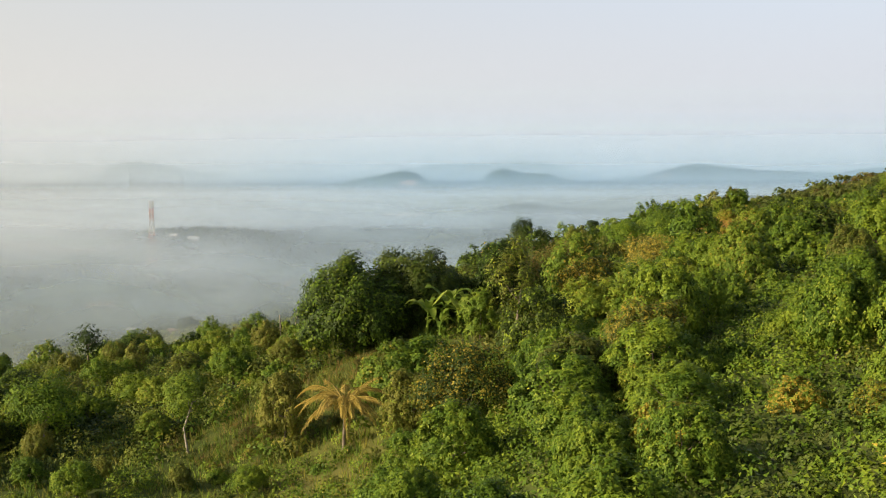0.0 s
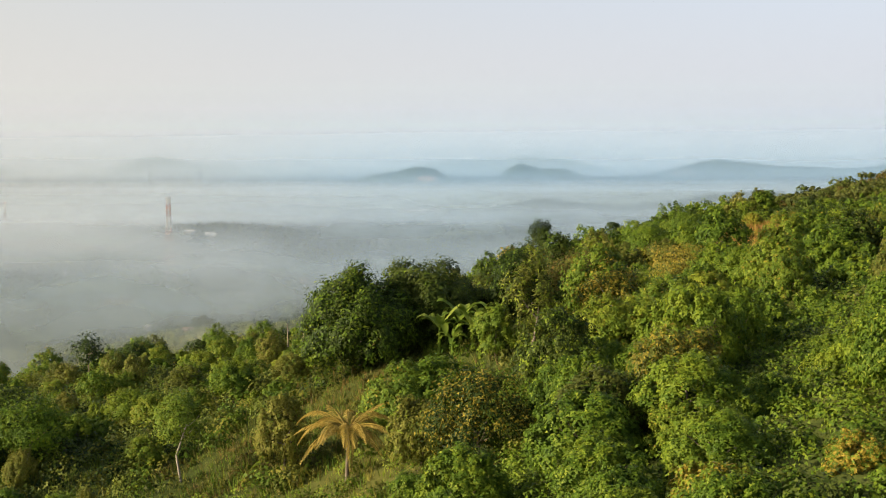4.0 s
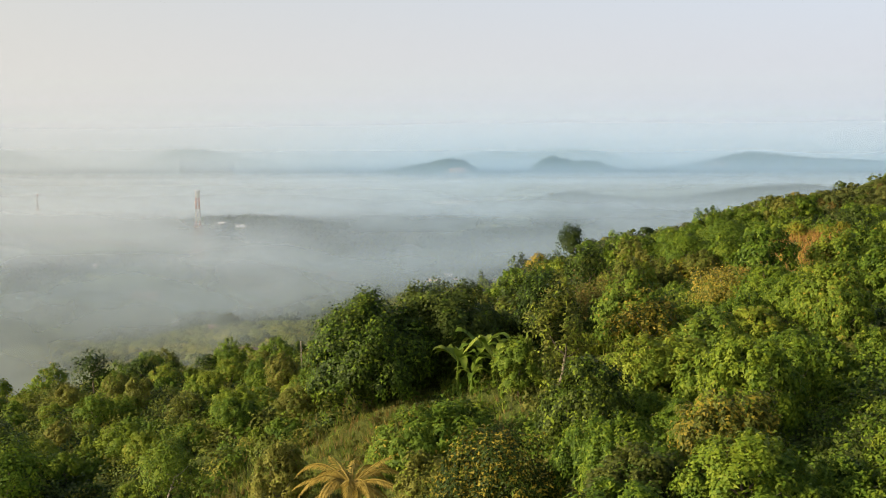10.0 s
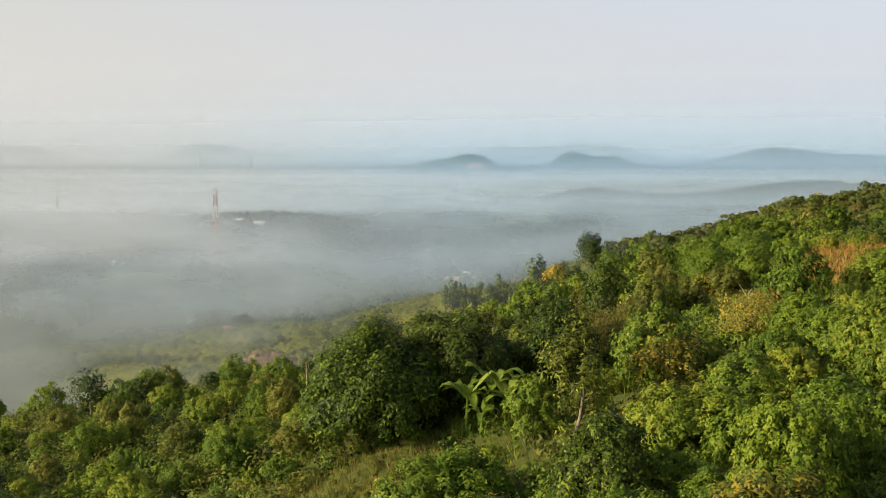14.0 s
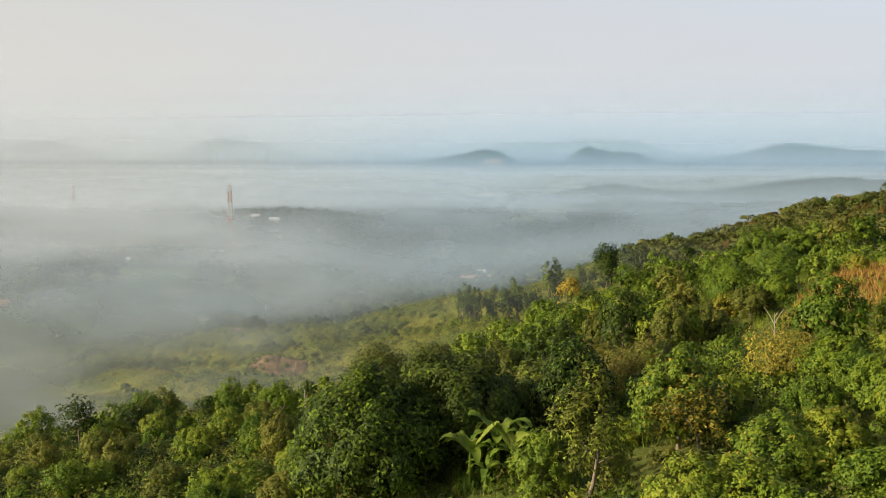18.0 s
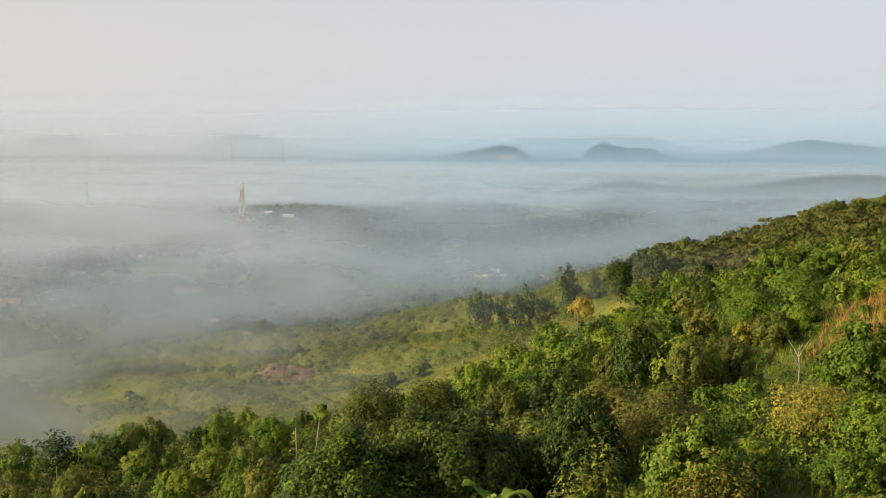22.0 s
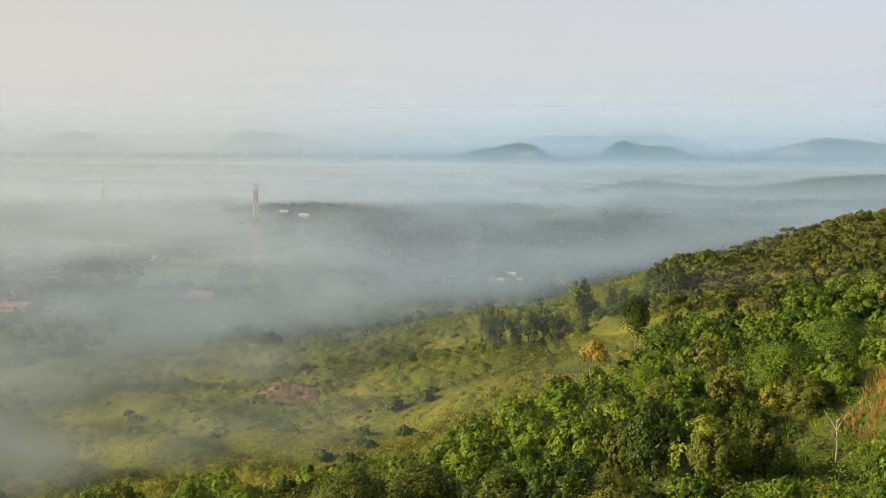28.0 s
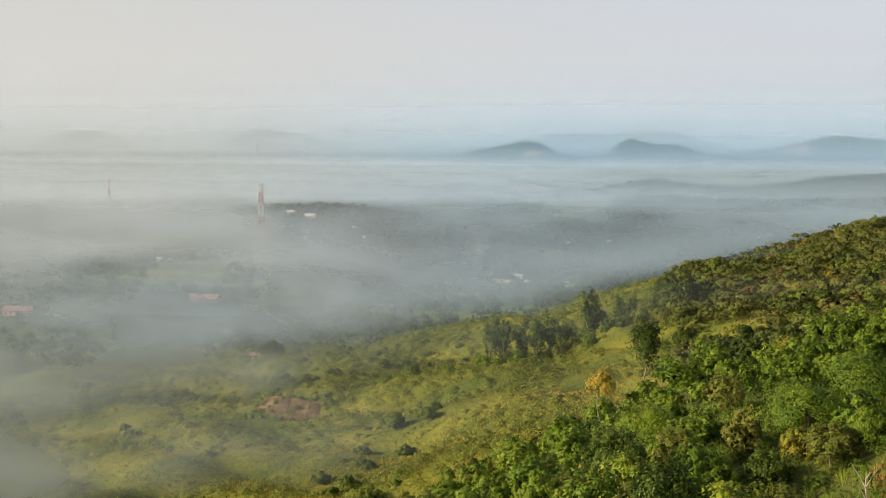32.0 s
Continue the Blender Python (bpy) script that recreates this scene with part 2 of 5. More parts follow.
def land_material():
    """Soil and low growth: woodland floor on the spur, meadow on the slope below it, fields on the valley floor."""
    m, n, l, out = nodes_of("hill_ground")
    geo = n.new("ShaderNodeNewGeometry")
    big = noise_of(n, l, 0.045, 4.0, geo.outputs["Position"])
    small = noise_of(n, l, 0.9, 4.0, geo.outputs["Position"])
    s = math_of(n, l, "ADD", math_of(n, l, "MULTIPLY", big.outputs["Fac"], 0.7), math_of(n, l, "MULTIPLY", small.outputs["Fac"], 0.3))
    wood = ramp_of(n, ((0.36, (0.035, 0.055, 0.012)), (0.52, (0.085, 0.100, 0.020)), (0.66, (0.13, 0.12, 0.030)), (0.80, (0.20, 0.13, 0.045))))
    lea = ramp_of(n, ((0.36, (0.050, 0.072, 0.014)), (0.50, (0.120, 0.130, 0.020)), (0.64, (0.220, 0.195, 0.030))))
    wide = noise_of(n, l, 0.006, 3.0, geo.outputs["Position"])
    field = ramp_of(n, ((0.40, (0.045, 0.062, 0.026)), (0.52, (0.080, 0.105, 0.040)), (0.62, (0.150, 0.175, 0.070))))
    for r, v in ((wood, s), (lea, s), (field, wide.outputs["Fac"])):
        l.new(v, r.inputs[0])
    sep = n.new("ShaderNodeSeparateXYZ")
    l.new(geo.outputs["Position"], sep.inputs[0])
    last = wood.outputs[0]
    for top, low, r in ((121, 113, lea), (74, 56, field)):
        k = n.new("ShaderNodeMapRange")
        k.interpolation_type = "SMOOTHSTEP"
        k.inputs["From Min"].default_value, k.inputs["From Max"].default_value = top, low
        l.new(sep.outputs["Z"], k.inputs["Value"])
        x = n.new("ShaderNodeMix")
        x.data_type = "RGBA"
        l.new(k.outputs[0], x.inputs["Factor"])
        l.new(last, x.inputs["A"])
        l.new(r.outputs[0], x.inputs["B"])
        last = x.outputs["Result"]
    p = n.new("ShaderNodeBsdfPrincipled")
    p.inputs["Roughness"].default_value, p.inputs["Specular IOR Level"].default_value = 0.95, 0.1
    l.new(last, p.inputs["Base Color"])
    bn = n.new("ShaderNodeBump")
    bn.inputs["Strength"].default_value, bn.inputs["Distance"].default_value = 0.6, 0.25
    l.new(small.outputs["Fac"], bn.inputs["Height"])
    l.new(bn.outputs[0], p.inputs["Normal"])
    l.new(p.outputs[0], out.inputs[0])
    return m


HILL_GROUND = land_material()


# ---- the lie of the land ----
def soft(v, w):
    return w * np.logaddexp(0, v / w)


def ground(x, y):
    x, y = np.asarray(x, float), np.asarray(y, float)
    bump = 2.5 * np.exp(-((x + 9) ** 2 + (y - 106) ** 2) / 200) - 2.5 * np.exp(-((x - 20) ** 2 + (y - 172) ** 2) / 700) - 3.2 * np.exp(-((x + 9) ** 2 / 260 + (y - 74) ** 2 / 260)) + 3.2 * np.exp(-((x - 44) ** 2 + (y - 171) ** 2) / 150) - 5.0 * np.exp(-((x - 28.5) ** 2 / 90 + (y - 152) ** 2 / 220))
    near = 132.5 + np.where(x < 1, 5, 6) * np.tanh((x - 1) / 18) + 0.05 * x - 0.04 * (y - 100) + bump - 0.35 * soft(-x - 75, 12)
    near = near - 0.04 * soft(y - 200, 10) + 0.34 * soft(x - 95, 5)
    near = near + 3.5 * np.exp(-((x - 54) ** 2 + (y - 217) ** 2) / 240) - 0.55 * soft(y - (198 + np.where(x > 0, 1.05, 0.6) * x), 10)
    slope = 95 + 0.22 * x + 0.10 * soft(-x - 72, 8) - 0.03 * (y - 420) - 0.16 * soft(y - (496 + 0.65 * np.maximum(x, 0)), 25) - 4.0 * np.exp(-((x - 6) ** 2 / 700 + (y - 424) ** 2 / 700)) - 0.0008 * np.maximum(x - 110, 0) ** 2 * 0
    slope = slope - 0.10 * soft(x - 190, 40)
    slope = slope + 1.8 * np.sin(x * 0.075 + 0.045 * y + np.sin(y * 0.03)) + 1.2 * np.sin(x * 0.16 - 0.05 * y) * np.cos(y * 0.06)
    slope = slope + 2.4 * np.abs(np.sin((y + 0.8 * x) * 0.085 + 0.9 * np.sin(x * 0.045 + y * 0.012)))
    slope = slope + 6.5 / (1 + np.exp(-(y - 372 - 0.15 * (x + 75)) / 1.6)) * np.exp(-((x + 73) / 13) ** 4) * np.exp(-np.maximum(y - 374, 0) / 45)
    plain = np.maximum(0.032 * (2000 - y), 0) + 2.0 * np.sin(x * 0.011) * np.cos(y * 0.007) - 2
    for c, d, h, w in ((170, 2480, 35, 110), (330, 2470, 14, 120), (580, 2500, 42, 190), (820, 2500, 34, 200), (-385, 1760, 24, 140), (-200, 1640, 9, 120), (-720, 1500, 10, 160), (60, 1900, 8, 160)):
        plain = plain + h * np.exp(-((x - c) / w) ** 2 - ((y - d) / 170) ** 2)
    low = soft(slope - plain, 6) + plain
    return soft(near - low, 4) + low


def grid_mesh(name, xs, ys, height):
    gx, gy = np.meshgrid(xs, ys)
    gz = height(gx, gy)
    nx, ny = len(xs), len(ys)
    idx = np.arange(nx * ny).reshape(ny, nx)
    quads = np.stack([idx[:-1, :-1], idx[:-1, 1:], idx[1:, 1:], idx[1:, :-1]], -1).reshape(-1, 4)
    return mesh_of(name, np.stack([gx, gy, gz], -1).reshape(-1, 3), quads, smooth=True)


def mesh_of(name, verts, quads, smooth=False):
    """A mesh from arrays of corners and of four-cornered (or three-cornered) faces."""
    me = bpy.data.meshes.new(name)
    verts, quads = np.asarray(verts, np.float32), np.asarray(quads, np.int32)
    verts, lobe = verts[:, :3], verts[:, 3:]
    k = quads.shape[1]
    me.vertices.add(len(verts))
    me.vertices.foreach_set("co", verts.ravel())
    me.loops.add(quads.size)
    me.loops.foreach_set("vertex_index", quads.ravel())
    me.polygons.add(len(quads))
    me.polygons.foreach_set("loop_start", np.arange(0, quads.size, k, dtype=np.int32))
    me.polygons.foreach_set("use_smooth", np.full(len(quads), smooth))
    me.update(calc_edges=True)
    if lobe.size:
        me.attributes.new("lobe", "FLOAT_VECTOR", "POINT").data.foreach_set("vector", np.ascontiguousarray(lobe).ravel())
    return me


def put(name, me, material, parent=None, label="", category="", group="", kind=""):
    me.materials.append(material)
    ob = new(name, me)
    if parent:
        ob.parent = parent
    return tagged(ob, label, category, group, kind)


xs = np.concatenate([np.linspace(-3200, -420, 40), np.linspace(-400, -130, 40)[:-1], np.linspace(-130, 200, 110), np.linspace(204, 420, 40), np.linspace(450, 3200, 40)])
ys = np.concatenate([np.linspace(-150, 40, 20), np.linspace(44, 560, 160), np.linspace(566, 1200, 60), np.linspace(1220, 4950, 90)])


def rough_ground(x, y):
    z = ground(x, y)
    return z + np.where(y < 650, 0.35 * np.sin(x * 0.9 + np.sin(y * 0.37)) * np.cos(y * 0.8 + 0.6 * np.sin(x * 0.3)), 0)


put("ground", grid_mesh("ground", xs, ys, rough_ground), HILL_GROUND, label="green hillside and misty valley floor", category="ground", kind="structure")

# ---- plants ----
rng = np.random.default_rng(7)


def unit(v):
    return v / np.maximum(np.linalg.norm(v, axis=-1, keepdims=True), 1e-9)


def leaves(points, outward, length, width, droop=0.5, r=rng, three=False, toss=0.42):
    """Folded four-cornered leaves whose faces look outward and whose tips hang a little."""
    n = len(points)
    face = unit(outward + r.normal(0, toss, (n, 3)) + np.array([0, 0, 0.28]))
    way = unit(r.normal(0, 1, (n, 3)) + np.array([0, 0, -droop]))
    way = unit(way - face * (way * face).sum(1, keepdims=True))
    across = np.cross(face, way)
    L = length * r.uniform(0.6, 1.25, (n, 1))
    W = width * r.uniform(0.7, 1.2, (n, 1)) * 0.5
    if three:
        v = np.stack([points - across * W, points + across * W - face * W * 0.3, points + way * L - face * L * 0.15], 1)
        return np.concatenate([v.reshape(-1, 3), np.repeat(outward, 3, 0)], 1), np.arange(n * 3).reshape(-1, 3)
    mid = points + way * L * 0.45
    v = np.stack([points, mid + across * W - face * W * 0.35, points + way * L - face * L * 0.15, mid - across * W - face * W * 0.35], 1)
    return np.concatenate([v.reshape(-1, 3), np.repeat(outward, 4, 0)], 1), np.arange(n * 4).reshape(-1, 4)


def crown_points(r, rx, rz, clumps, per, flat=0.0, hollow=0.5, spread=0.34, lobes=9):
    """Leaf starts and outward ways for a crown of uneven lobes, each a heap of small leaf clumps."""
    k = np.arange(lobes)
    up = 1 - (k + 0.5) / lobes * 1.28
    up = np.where(up > 0, up * (1 - flat), up * 0.9)
    turn = k * 2.4 + r.uniform(0, 6.28)
    c = unit(np.stack([np.cos(turn) * np.sqrt(1 - up ** 2), np.sin(turn) * np.sqrt(1 - up ** 2), up], -1) + r.normal(0, 0.14, (lobes, 3)))
    big = r.uniform(0.8, 1.3, (lobes, 1)) * 1.45 / np.sqrt(lobes)
    c = c * (1 - big * 0.85) * r.uniform(0.88, 1.05, (lobes, 1))
    own = r.integers(0, lobes, clumps)
    d = unit(r.normal(0, 1, (clumps, 3)) + 0.9 * c[own] + np.array([0, 0, 0.35]))
    k = c[own] + d * big[own] * np.array([1, 1, 1 - 0.5 * flat]) * (hollow + (1 - hollow) * r.random((clumps, 1)) ** 0.5) * np.where(r.random((clumps, 1)) < 0.1, 1.25, 1.0)
    size = spread * r.uniform(0.5, 1.35, (clumps, 1, 1))
    e = unit(r.normal(0, 1, (clumps, per, 3)) + np.array([0, 0, 0.35]))
    p = k[:, None, :] + e * size * r.uniform(0.6, 1.12, (clumps, per, 1))
    way = unit(0.85 * e + 0.65 * d[:, None, :] + 0.60 * unit(c)[own][:, None, :])
    return p.reshape(-1, 3) * np.array([rx, rx, rz]), way.reshape(-1, 3)


def tube(points, radii, sides=6):
    """A tapered tube along points."""
    pts = np.asarray(points, float)
    t = unit(np.gradient(pts, axis=0))
    a = unit(np.cross(t, np.array([0.31, 0.95, 0.05])))
    b = np.cross(t, a)
    ang = np.linspace(0, 2 * np.pi, sides, endpoint=False)
    v = pts[:, None] + np.asarray(radii)[:, None, None] * (np.cos(ang)[None, :, None] * a[:, None] + np.sin(ang)[None, :, None] * b[:, None])
    q = []
    for i in range(len(pts) - 1):
        for j in range(sides):
            k = (j + 1) % sides
            q.append((i * sides + j, i * sides + k, (i + 1) * sides + k, (i + 1) * sides + j))
    return v.reshape(-1, 3), np.array(q)


def joined(pieces):
    vs, qs, at = [], [], 0
    for v, q in pieces:
        vs.append(v)
        qs.append(q + at)
        at += len(v)
    return np.concatenate(vs), np.concatenate(qs)


def trunk_pieces(r, height, radius, reach, limbs=5, lean=0.08):
    """A tapered trunk that forks into limbs."""
    top = np.array([r.normal(0, lean), r.normal(0, lean), 1.0]) * height
    mid = top * 0.5 + np.array([r.normal(0, 0.05), r.normal(0, 0.05), 0]) * height
    out = [tube([(0, 0, -0.6), (0, 0, 0.05 * height), mid, top], [radius * 1.5, radius * 1.1, radius * 0.8, radius * 0.55], 7)]
    for i in range(limbs):
        a = 2 * np.pi * (i + r.uniform(-0.3, 0.3)) / limbs
        s = mid + (top - mid) * r.uniform(0.3, 1.0)
        e = s + np.array([np.cos(a) * reach, np.sin(a) * reach, reach * r.uniform(0.5, 1.1)]) * r.uniform(0.6, 1.0)
        m = (s + e) / 2 + np.array([0, 0, -0.08 * reach])
        out.append(tube([s, m, e], [radius * 0.5, radius * 0.34, radius * 0.12], 5))
    return out


def plant(name, r, leaf, rx, rz, clear, clumps, per, length, width, radius, bark=BARK, flat=0.0, hollow=0.5, spread=0.34, label="", category="tree", group="", lobes=9, accent=None, fill=0):
    """One tree or shrub at the origin: trunk with limbs and a crown of leaf clumps."""
    root = tagged(new(name), label, category, group)
    v, q = joined(trunk_pieces(r, clear + rz * 0.5, radius, rx * 0.6))
    put("trunk", mesh_of("trunk", v, q, True), bark, root)
    p, w = crown_points(r, rx, rz, clumps, per, flat, hollow, spread, lobes)
    p = p + np.array([0, 0, clear + rz * 0.45])
    if accent:
        turned = r.random(len(p)) < accent[1]
        v, q = leaves(p[turned] + w[turned] * 0.08, w[turned], length * 1.15, width * 1.1, 0.9, r, True)
        put("yellowing_leaves", mesh_of("yellowing_leaves", v, q), LEAF[accent[0]], root, "yellowing leaves")
        p, w = p[~turned], w[~turned]
    v, q = leaves(p, w, length, width, r=r, three=True, toss=0.34)
    if fill:
        d = unit(r.normal(0, 1, (fill, 3)))
        v2, q2 = leaves(d * np.array([rx, rx, rz]) * r.uniform(0.3, 0.52, (fill, 1)) + np.array([0, 0, clear + rz * 0.42]), d, length * 1.7, width * 1.9, r=r, three=True)
        v, q = joined([(v, q), (v2, q2)])
    put("crown", mesh_of("crown", v, q), LEAF[leaf], root)
    return root


SHARED = {}


def family(key, what, leaf, count, label, category, group, **k):
    SHARED[key] = [plant(what, np.random.default_rng(1000 + 50 * len(SHARED) + i), leaf, label=label, category=category, group=group, **k) for i in range(count)]


FIRST = {}


def stand(key, i, x, y, size=1.0, turn=0.0, z=None, tall=1.0, sink=0.0):
    """Stands one of a family on the ground; the first use takes the original."""
    src = SHARED[key][i % len(SHARED[key])]
    zz = float(ground(x, y)) - sink if z is None else z
    m = Matrix.Translation((x, y, zz)) @ Matrix.Rotation(turn, 4, "Z") @ Matrix.Diagonal((size, size, size * tall, 1))
    if src.name not in FIRST:
        FIRST[src.name] = True
        src.matrix_basis = m
        return src
    was, src.matrix_basis = src.matrix_basis.copy(), Matrix()
    made = copy_thing(src, m)
    src.matrix_basis = was
    return made


G1, G2 = "trees on the hillside", "shrubs on the hillside"
KINDS = (("round", "tree", "green", 3.0, 3.0, 1.0, 0.16, "leafy green tree on the sunlit hillside", ("lime", 0.08)), ("lime", "tree", "lime", 3.0, 2.9, 0.8, 0.15, "bright yellow-green tree on the sunlit hillside", ("gold", 0.03)),
         ("dark", "tree", "dark", 3.0, 3.4, 1.2, 0.18, "dark green tree among the hillside bushes", ("green", 0.15)), ("olive", "tree", "olive", 2.7, 3.4, 1.4, 0.14, "thin olive-brown tree with small leaves", ("lime", 0.06)),
         ("shrub", "shrub", "green", 2.2, 1.9, 0.1, 0.08, "dense green shrub on the hillside", ("lime", 0.2)), ("gold", "shrub", "gold", 2.2, 2.2, 0.4, 0.10, "golden-yellow flowering shrub on the hillside", ("lime", 0.3)),
         ("dry", "shrub", "dry", 2.0, 1.7, 0.1, 0.07, "dry reddish-brown shrub on the hillside", ("olive", 0.4)))
for key, what, leaf, rx, rz, clear, radius, label, accent in KINDS:
    small = what == "shrub"
    # close to the path: fine leaves; further down the slope: coarser ones
    family("close_" + key, what, leaf, 2, label, what, G2 if small else G1, rx=rx, rz=rz, clear=clear, clumps=190 if small else 320, per=36, length=0.215, width=0.15, spread=0.12, hollow=0.72, radius=radius, accent=accent, fill=260, lobes=20 if small else 28)
    family("near_" + key, what, leaf, 2 if small else 3, label, what, G2 if small else G1, rx=rx, rz=rz, clear=clear, clumps=150 if small else 230, per=32, length=0.24, width=0.17, spread=0.13, hollow=0.75, radius=radius, accent=accent, fill=200, lobes=18 if small else 25)
    family(key, what, leaf, 2 if small else 3, label, what, G2 if small else G1, rx=rx, rz=rz, clear=clear, clumps=90 if small else 140, per=27, length=0.29, width=0.215, spread=0.15, hollow=0.8, radius=radius, accent=accent, fill=120, lobes=16 if small else 22)
family("umbrella", "umbrella_tree", "ridgewood", 3, "flat-topped tree on the far ridge", "tree", "trees on the far ridge", rx=5.4, rz=3.6, clear=2.6, clumps=70, per=26, length=0.7, width=0.46, radius=0.25, flat=0.4, spread=0.15, lobes=12)
family("column", "column_tree", "green", 4, "tall ragged tree in the grove below the ridge", "tree", "grove of tall trees", rx=2.2, rz=5.0, clear=2.2, clumps=30, per=40, length=0.5, width=0.34, radius=0.2, hollow=0.4, spread=0.26, lobes=7, flat=0.25, accent=("dark", 0.45))

BULK = {}
FULL = {"round": ("green", 3.0, 3.0, 1.0), "lime": ("lime", 3.0, 2.8, 0.8), "dark": ("dark", 3.0, 3.4, 1.2), "olive": ("olive", 2.8, 3.2, 1.4), "dry": ("dry", 2.0, 1.7, 0.1), "rust": ("rust", 2.2, 1.9, 0.3),
        "gold": ("gold", 2.2, 2.2, 0.4), "shrub": ("green", 2.2, 1.9, 0.1), "umbrella": ("ridgewood", 5.0, 2.8, 4.0), "ridge": ("thicket", 4.0, 3.6, 2.0), "ridge_olive": ("ridgewood", 4.4, 3.0, 2.4), "thicket": ("thicket", 3.6, 3.0, 0.6)}


def mass(key, r, x, y, size, tall, sink, clumps=42, per=24, leaf=0.40, name="hillside_trees"):
    """Adds a tree that cannot be picked out of the mass to the joined leaf mesh."""
    mat, rx, rz, clear = FULL[key]
    p, w = crown_points(r, rx * size, rz * size * tall, clumps, per, 0.4 if key in ("umbrella", "ridge_olive") else 0.0, 0.85, 0.17, 13)
    p = p + np.array([x, y, float(ground(x, y)) - sink + (clear + rz * 0.45 * tall) * size])
    v, q = leaves(p, w, leaf, leaf * 0.8, r=r, three=True)
    BULK.setdefault((name, mat), []).append((v, q))


def spots(r, x0, x1, y0, y1, step):
    gx, gy = np.meshgrid(np.arange(x0, x1, step), np.arange(y0, y1, step))
    return np.stack([gx, gy], -1).reshape(-1, 2) + r.uniform(-0.45, 0.45, (gx.size, 2)) * step


def wave(x, y, s, k):
    return noise.noise(Vector((x / s + k * 7.3, y / s - k * 3.1, k * 1.7)))


# low places: by the palm, under the big tree, and the red soil
CLEAR = [(-12.5, 92, 5.5), (-7, 97, 3.5), (-17, 88, 4), (40, 166, 4.5), (44.5, 169, 4.5), (36, 162.5, 3.2), (47, 174, 4), (41, 160, 3), (49, 168, 4)]
# places that the single trees below keep for themselves: x, y, radius
KEPT = [(-8.6, 104, 4.6), (-3.0, 109, 4.5), (-7.4, 82, 3.2), (-0.4, 102, 2.6), (0, 97, 3.0), (-0.5, 92, 2.0), (12.6, 97, 3.0), (11.4, 91, 2.6), (12, 66, 2.4), (5.8, 94, 2.6), (1.6, 73, 3.6), (-19.8, 86, 2.4), (30.4, 158.7, 1.8), (28.9, 153, 4.2), (27.4, 147, 4.4), (26.0, 141, 3.4), (8.8, 205, 2.4), (8.5, 201, 2.2), (8.2, 197, 1.6),
        (9.1, 208, 2.4), (29.6, 179, 4.2), (37, 187, 4.0), (-47, 148, 2.5), (11.6, 116, 3.4), (22.5, 116, 3.6), (13.5, 182, 3.4), (37.5, 156, 2.6), (41.5, 155, 2.6), (34, 157, 2.4), (55.4, 196.5, 2.5), (3.2, 97.5, 2.2)]


def inside(x, y, rings, grow=0.0):
    return any((x - a) ** 2 + (y - b) ** 2 < (c + grow) ** 2 for a, b, c in rings)


def in_view(x, y, wide=0.42):
    return -max(wide * y + 6, 0.55 * (y - 58) + 6) < x < wide * y + 8


def crest(x):
    return 198 + (1.05 if x > 0 else 0.6) * x


r1 = np.random.default_rng(21)
single = {"tree": 0, "shrub": 0}
for x, y in spots(r1, -78, 130, 36, 330, 4.9):
    if not in_view(x, y) or y > crest(x) + 20 or inside(x, y, CLEAR) or inside(x, y, KEPT, 1.2) or r1.random() < 0.14:
        continue
    left = x < -4
    if x < -3 and y < 86 + 0.25 * (x + 3):
        if x < -10 and y > 48 and r1.random() < 0.7:
            stand("near_shrub" if r1.random() < 0.6 else "near_round" if r1.random() < 0.8 else "near_olive", int(r1.integers(9)), x, y, r1.uniform(0.3, 0.6), r1.uniform(0, 6.28), sink=0.2)
        continue
    s = wave(x, y, 18, 1) + r1.normal(0, 0.28)
    key = "dark" if s < -0.55 else "olive" if s < -0.44 else "round" if s < -0.02 else "lime" if s < 0.24 else "shrub" if s < 0.80 else "olive"
    if left and y < 150:
        key = ("round", "shrub", "shrub", "lime", "shrub", "olive", "shrub", "lime", "dry")[int(r1.integers(9))]
    if y < 72 and key == "lime" and r1.random() < 0.6:
        key = "round"
    # dark and olive leaves here also carry the shade of the hollow
    if -6 < x < 13 and 108 < y < 150 and key in ("lime", "shrub", "round") and r1.random() < 0.75:
        key = "dark" if r1.random() < 0.6 else "olive"
    if not left and r1.random() < 0.05:
        key = "gold"
    size = r1.uniform(0.6, 1.15) * (0.72 if left else 1.0) * (0.7 if y < 56 else 0.8 if y < 80 else 0.86 if y > 150 and x > 10 else 0.95)
    # a low gully with shrubs runs up to the dead tree
    if 108 < y < 158 and abs(x - 2.9 - 0.2357 * (y - 42)) < 4.6:
        key, size = "shrub", min(size, 0.7)
    # only low scrub grows in front of the dry clearing
    if 130 < y < 166 and abs(x - 33 - 0.27 * (y - 145)) < 7:
        key, size = ("shrub", "dry", "shrub", "gold")[int(r1.integers(4))], min(size, 0.45)
    tall, turn, i = r1.uniform(0.75, 1.3), r1.uniform(0, 6.28), int(r1.integers(9))
    what = "shrub" if key in ("shrub", "dry", "gold") else "tree"
    if y < 200 and single[what] < 260:
        single[what] += 1
        stand("close_" + key if y < 72 else "near_" + key if y < 112 else key, i, x, y, size, turn, tall=tall, sink=0.4)
    else:
        mass(key, r1, x, y, size, tall, 0.4)
# the dark bushes where the spur drops away
for i, (x, y, size) in enumerate(((-34, 93, 0.95), (-37.5, 99, 1.0), (-41, 106, 0.9), (-37, 88, 0.8), (-40, 96, 1.0))):
    stand("near_dark", i, x, y, size, i * 1.9, tall=0.9, sink=0.3)

